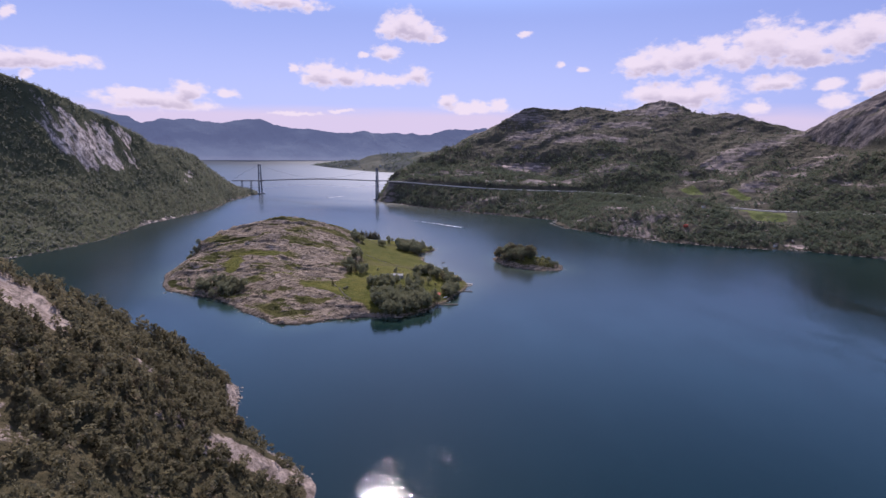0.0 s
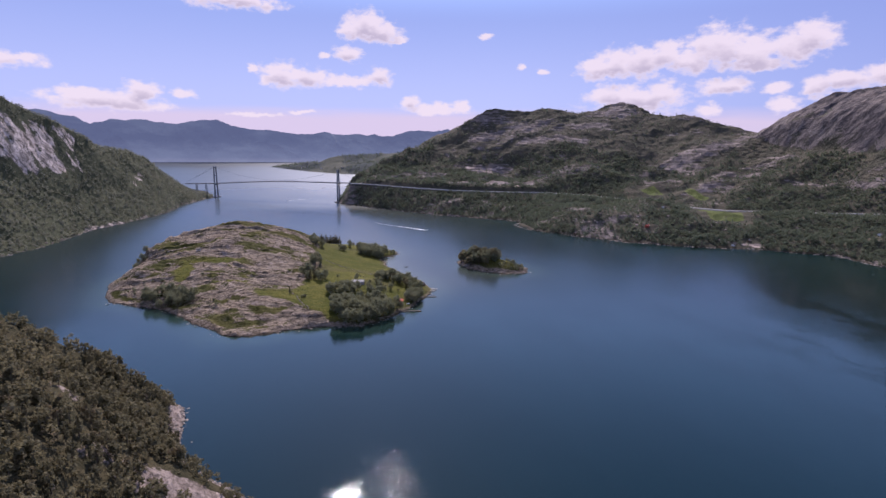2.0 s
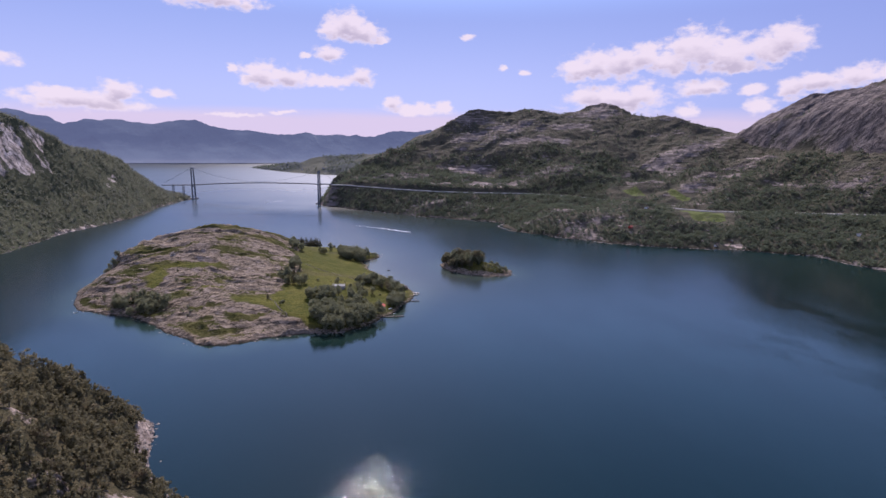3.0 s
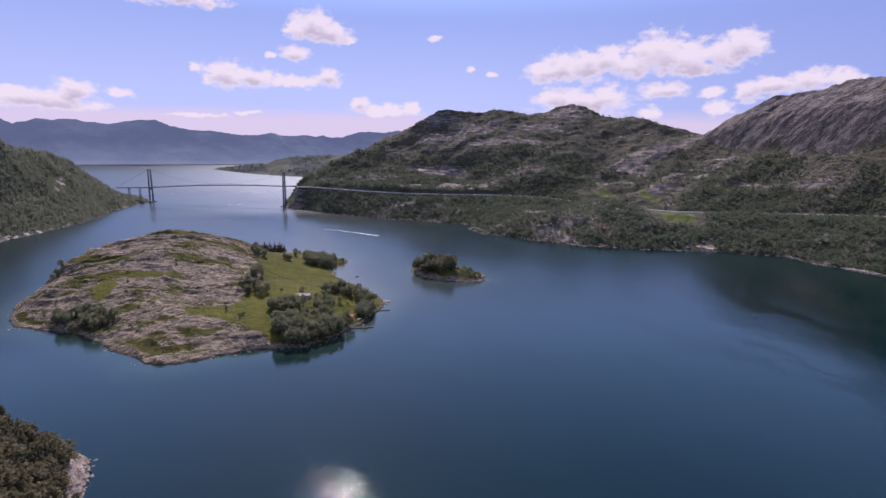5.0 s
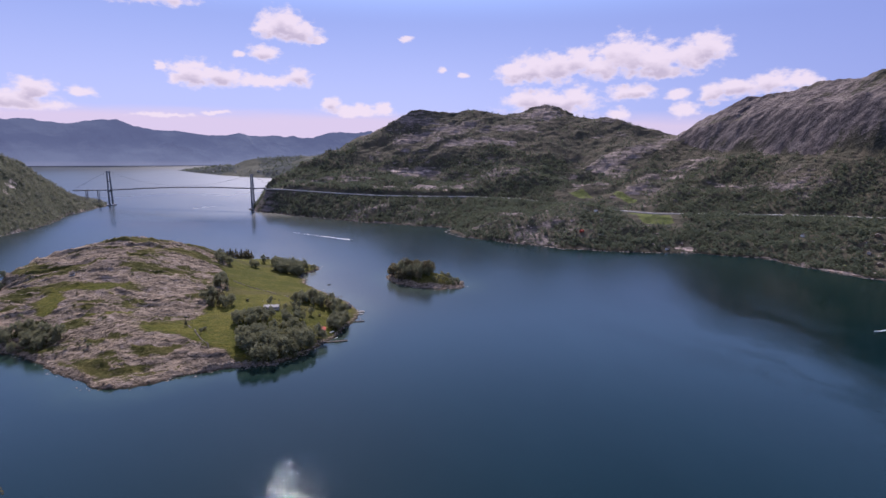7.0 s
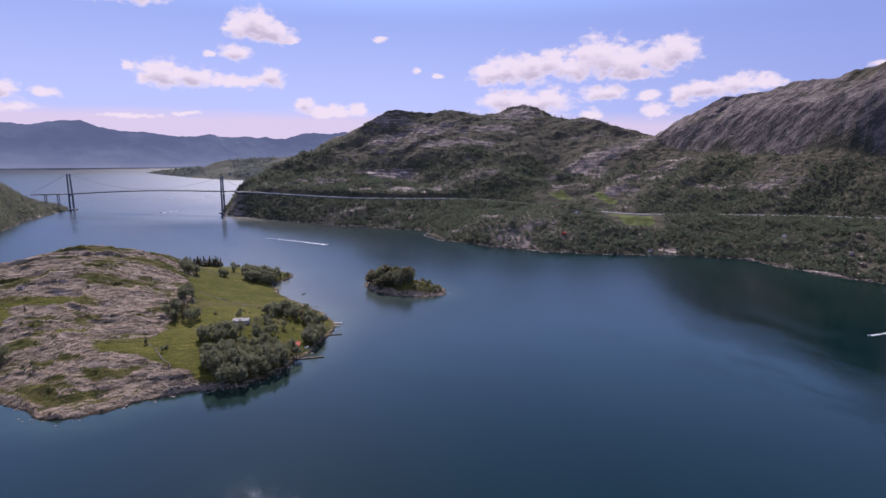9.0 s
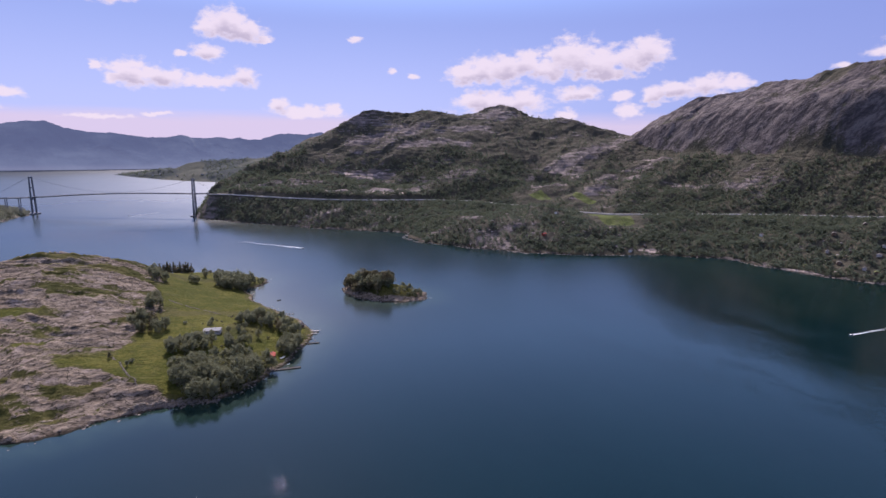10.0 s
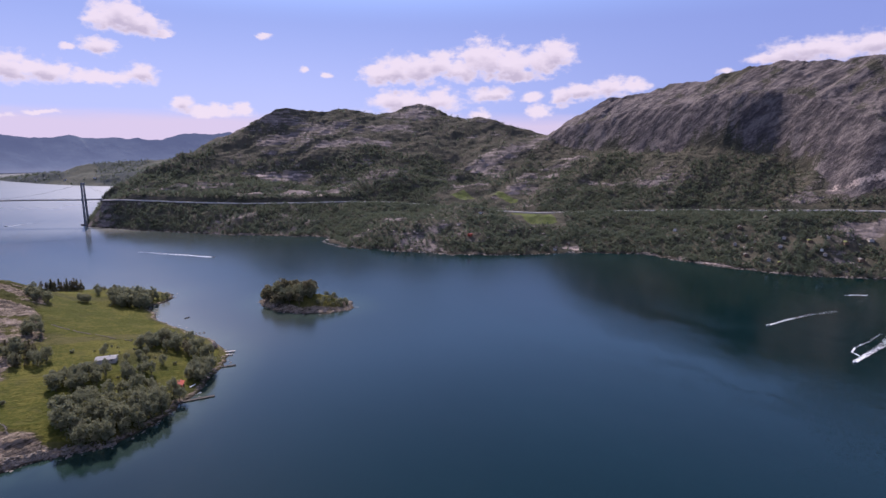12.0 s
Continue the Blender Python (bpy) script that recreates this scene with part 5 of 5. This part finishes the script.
for x, y, turn, size, wall_mat, roof_mat, words in (
        (1045, -1060, 20, (10, 7, 3), WHITE_PAINT, GREY_ROOF, "white cabin with grey roof in the woods"), (1080, -1165, 30, (11, 7, 3), BROWN_PAINT, GREY_ROOF, "brown cabin with pale roof in the woods"),
        (1140, -1180, 35, (15, 8, 3.4), DARK_WOOD, GREY_ROOF, "dark wooden house with a pale roof"), (1095, -1275, 30, (13, 8, 3), BROWN_PAINT, TURF_ROOF, "brown cabin with turf roof"),
        (1080, -1300, 20, (6, 5, 3), WHITE_PAINT, GREY_ROOF, "small white cabin on a lawn"), (1130, -1315, 35, (14, 8, 3), BROWN_PAINT, TURF_ROOF, "long brown cabin with turf roof"),
        (1110, -1345, 40, (12, 8, 3), BROWN_PAINT, GREY_ROOF, "brown cabin with grey roof above the shore"), (1010, -1270, 25, (10, 7, 3), BROWN_PAINT, TURF_ROOF, "brown cabin with turf roof near the shore"),
        (1050, -1210, 30, (9, 6, 3), BROWN_PAINT, GREY_ROOF, "brown cabin with pale roof in the woods"), (985, -1180, 40, (9, 6, 3), BROWN_PAINT, TURF_ROOF, "brown cabin with turf roof near the shore"),
        (703, -853, 10, (9, 6, 3), RED_PAINT, RED_PAINT, "orange-red cabin among shore trees"), (574, -790, 40, (7, 5, 3), BROWN_PAINT, GREY_ROOF, "small cabin with pale roof by the shore"),
        (812, -746, 20, (9, 6, 3), WHITE_PAINT, GREY_ROOF, "white cabin near the field"), (845, -610, 20, (11, 7, 3.4), WHITE_PAINT, GREY_ROOF, "white farmhouse beside a small field"),
        (870, -690, 15, (10, 7, 3), WHITE_PAINT, GREY_ROOF, "pale house at the edge of a field"), (858, -958, 25, (9, 6, 2.6), BROWN_PAINT, DARK_ROOF, "low brown boathouse on the shore clearing"),
        (820, -962, 20, (7, 5, 2.6), WHITE_PAINT, GREY_ROOF, "small white boathouse on the shore clearing"), (1200, -1090, 35, (11, 7, 3), BROWN_PAINT, DARK_ROOF, "dark cabin above the road"),
        (1012, -1215, 30, (10, 7, 3), BROWN_PAINT, GREY_ROOF, "brown cabin with grey roof near the shore"), (1053, -1249, 20, (11, 7, 3), PALE_WOOD, GREY_ROOF, "weathered cabin with grey roof in the woods"),
        (1088, -1238, 25, (10, 7, 3), PALE_WOOD, GREY_ROOF, "weathered cabin with grey roof in the woods"), (1123, -1290, 30, (12, 7, 3), PALE_WOOD, GREY_ROOF, "weathered cabin with grey roof in the woods"),
        (1166, -1336, 40, (12, 8, 3), PALE_WOOD, GREY_ROOF, "weathered cabin with grey roof below the road"), (1074, -1308, 25, (9, 6, 3), PALE_WOOD, GREY_ROOF, "small weathered cabin above the shore"),
        (1035, -1183, 30, (9, 6, 3), PALE_WOOD, GREY_ROOF, "weathered cabin with grey roof in the woods"), (1010, -1253, 20, (9, 6, 3), PALE_WOOD, GREY_ROOF, "small weathered cabin near the shore")):
    cabin("cabin", right, x, y, turn, tuple(0.85 * k for k in size), wall_mat, roof_mat, words, SHORE_CABINS, 0.8, "cabin")
for x, y, turn in ((-60, 1720, 10), (-20, 1690, 30), (60, 1560, 0), (180, 1440, 20)):
    cabin("far_house", spit, x, y, turn, (11, 8, 4), WHITE_PAINT, GREY_ROOF, "white house on the far peninsula", "houses on the peninsula", 0.5)


# ---- jetties, boats and wakes ----
def jetty(a, b, wide, mat, label, top=0.9):
    a, b = Vector((*a, 0)), Vector((*b, 0))
    way = (b - a).normalized()
    side = Vector((-way.y, way.x, 0))
    turn = math.degrees(math.atan2(way.y, way.x))
    root = empty("jetty", a)
    n = max(4, int((b - a).length / 1.2))
    for side_k in (-1, 1):
        part("beam", box(((b - a).length, 0.25, 0.3), (b - a) / 2 + side * side_k * wide * 0.4 + Vector((0, 0, top - 0.3)), turn=turn), mat, root)
        for i in range(0, n + 1, 4):
            part("pile", tube([(b - a) * (i / n) + side * side_k * wide * 0.42 + Vector((0, 0, -2)), (b - a) * (i / n) + side * side_k * wide * 0.42 + Vector((0, 0, top + 0.3))], 0.16, 6), DARK_WOOD, root)
    for i in range(n):
        part("plank", box(((b - a).length / n * 0.9, wide, 0.10), (b - a) * ((i + 0.5) / n) + Vector((0, 0, top + 0.002 * (i % 3))), turn=turn), mat, root)
    return tagged(root, label, "jetty")


jetty((134, -1238), (160, -1241), 2.6, DARK_WOOD, "long dark low jetty by the boathouse", 0.6)
jetty((181, -1147), (197, -1153), 2.6, PALE_WOOD, "pale wooden jetty on the point")
jetty((180, -1155), (193, -1160), 1.8, PALE_WOOD, "narrow pale jetty on the point")
jetty((174, -1184), (189, -1187), 2.0, DARK_WOOD, "dark jetty below the trees", 0.7)


def hull(long, wide, high):
    bm = bmesh.new()
    rows = []
    for i in range(9):
        s = i / 8
        k = math.sin(math.pi * (0.28 + 0.72 * s)) if s > 0.3 else 1.0 - 0.1 * (0.3 - s)
        k = max(k, 0.03)
        lift = 0.35 * s * s * high
        rows.append([bm.verts.new(((s - 0.45) * long, u * wide / 2 * k, z + lift)) for u, z in ((-1, high), (-0.8, high * 0.3), (0, -0.12), (0.8, high * 0.3), (1, high), (0.86, high), (0.66, high * 0.42), (0, high * 0.2), (-0.66, high * 0.42), (-0.86, high))])
    for p, q in zip(rows[:-1], rows[1:]):
        for k in range(10):
            bm.faces.new((p[k], p[(k + 1) % 10], q[(k + 1) % 10], q[k]))
    bm.faces.new(rows[0])
    bm.faces.new(rows[-1][::-1])
    bmesh.ops.recalc_face_normals(bm, faces=bm.faces)
    return bm


def rowing_boat(x, y, z, turn, mat, label, long=4.6):
    root = empty("rowing_boat", (x, y, z), turn)
    part("hull", hull(long, 1.6, 0.6), mat, root)
    for u in (-0.2, 0.12):
        part("thwart", box((0.3, 1.2, 0.06), (u * long, 0, 0.4)), PALE_WOOD, root)
    tagged(root, label, "boat", "small boats at the island")


rowing_boat(177, -1016, 0.0, 10, DARK_WOOD, "dark rowing boat moored in the bay", 5.5)
for k in range(4):
    rowing_boat(172 + 3.6 * k, -1077 - 1.0 * k, 0.0, 80 + 5 * k, DARK_WOOD, "dark rowing boat moored in a row")
rowing_boat(150, -1229, float(island.at(np.array(150.0), np.array(-1229.0))) + 0.4, 15, HULL, "white boat drawn up by the jetty", 5.5)
rowing_boat(148, -1219, float(island.at(np.array(148.0), np.array(-1219.0))) + 0.4, 30, HULL, "white boat drawn up by the boathouse", 5.5)
rowing_boat(-203, -1146, 0.0, 60, HULL, "white boat moored at the island's western tip", 5.0)


def motorboat(x, y, heading, long, label):
    root = empty("motorboat", (x, y, 0.1), heading)
    part("hull", hull(long, long * 0.34, long * 0.13), HULL, root)
    part("foredeck", box((long * 0.3, long * 0.22, 0.08), (long * 0.26, 0, long * 0.15), taper=0.8), HULL, root)
    part("windscreen", box((0.12, long * 0.2, 0.5), (long * 0.1, 0, long * 0.14), taper=0.85), GLASS, root)
    part("seat", box((0.5, long * 0.2, 0.45), (-long * 0.1, 0, long * 0.05), bevel=0.05), DARK_WOOD, root)
    part("outboard_motor", box((0.5, 0.4, 0.9), (-long * 0.47, 0, 0.1), bevel=0.08, taper=0.8), DARK_ROOF, root)
    tagged(root, label, "boat", "motorboats under way")


def wake(line, w0, w1, count, seed, label):
    """Foam behind a boat: flecks that thin out with distance, thickest along both edges."""
    rng = np.random.RandomState(seed)
    pts = dense([(*p, 0) for p in line], 1.0)[:, :2]
    way = np.gradient(pts, axis=0)
    way /= np.linalg.norm(way, axis=1)[:, None]
    side = np.stack([-way[:, 1], way[:, 0]], 1)
    s = rng.rand(count) ** 1.9
    i = (s * (len(pts) - 1)).astype(int)
    u = np.clip(rng.normal(0, 0.5, count) + np.where(rng.rand(count) < 0.6, rng.choice([-0.75, 0.75], count), 0), -1.2, 1.2)
    at = pts[i] + side[i] * (u * (w0 + (w1 - w0) * s) / 2)[:, None]
    tri = rng.rand(count) * 6.283
    size = rng.uniform(0.25, 0.9, count) * (1 - 0.55 * s)
    vs = []
    for k in range(4):
        a = tri + k * 1.571 + rng.uniform(-0.4, 0.4, count)
        stretch = way[i] * (np.cos(a) * size * 1.8)[:, None] + side[i] * (np.sin(a) * size * 0.7)[:, None]
        vs.append(np.column_stack([at + stretch, 0.05 + 0.03 * rng.rand(count)]))
    v = np.stack(vs, 1).reshape(-1, 3)
    f = np.arange(4 * count).reshape(-1, 4)
    tagged(new("wake", quick_mesh("wake", v, f, FOAM)), label, "wake", kind="stuff")


motorboat(276, -673, -53.5, 7.5, "white motorboat speeding up the sound")
wake([(274, -670), (240, -628), (205, -588), (170, -548)], 2.6, 7.0, 1000, 41, "long white wake behind a motorboat")
motorboat(-55, -28, -140, 7.0, "small white motorboat near the bridge")
wake([(-54, -27), (-40, -20), (-20, -2), (20, 30)], 2.0, 7.0, 260, 42, "short white wake near the bridge")
motorboat(709, -1397, 178, 6.5, "white motorboat crossing towards the island")
wake([(711, -1397), (745, -1399), (790, -1405), (835, -1417)], 1.5, 4.5, 330, 43, "white wake of a small motorboat")
motorboat(666, -1494, 186, 8.0, "white motorboat at full speed")
wake([(668, -1494), (700, -1493), (753, -1491), (820, -1480)], 2.5, 8.0, 700, 44, "broad churned wake of a fast motorboat")
wake([(689, -1489), (694, -1482), (712, -1479), (738, -1480), (780, -1478)], 1.0, 2.0, 170, 45, "curved wake crossing the broad one")
motorboat(951, -1408, 10, 6.0, "far white motorboat off the cabins")
wake([(949, -1407), (937, -1397), (925, -1392)], 1.5, 3.0, 250, 46, "thin wake of a far motorboat")
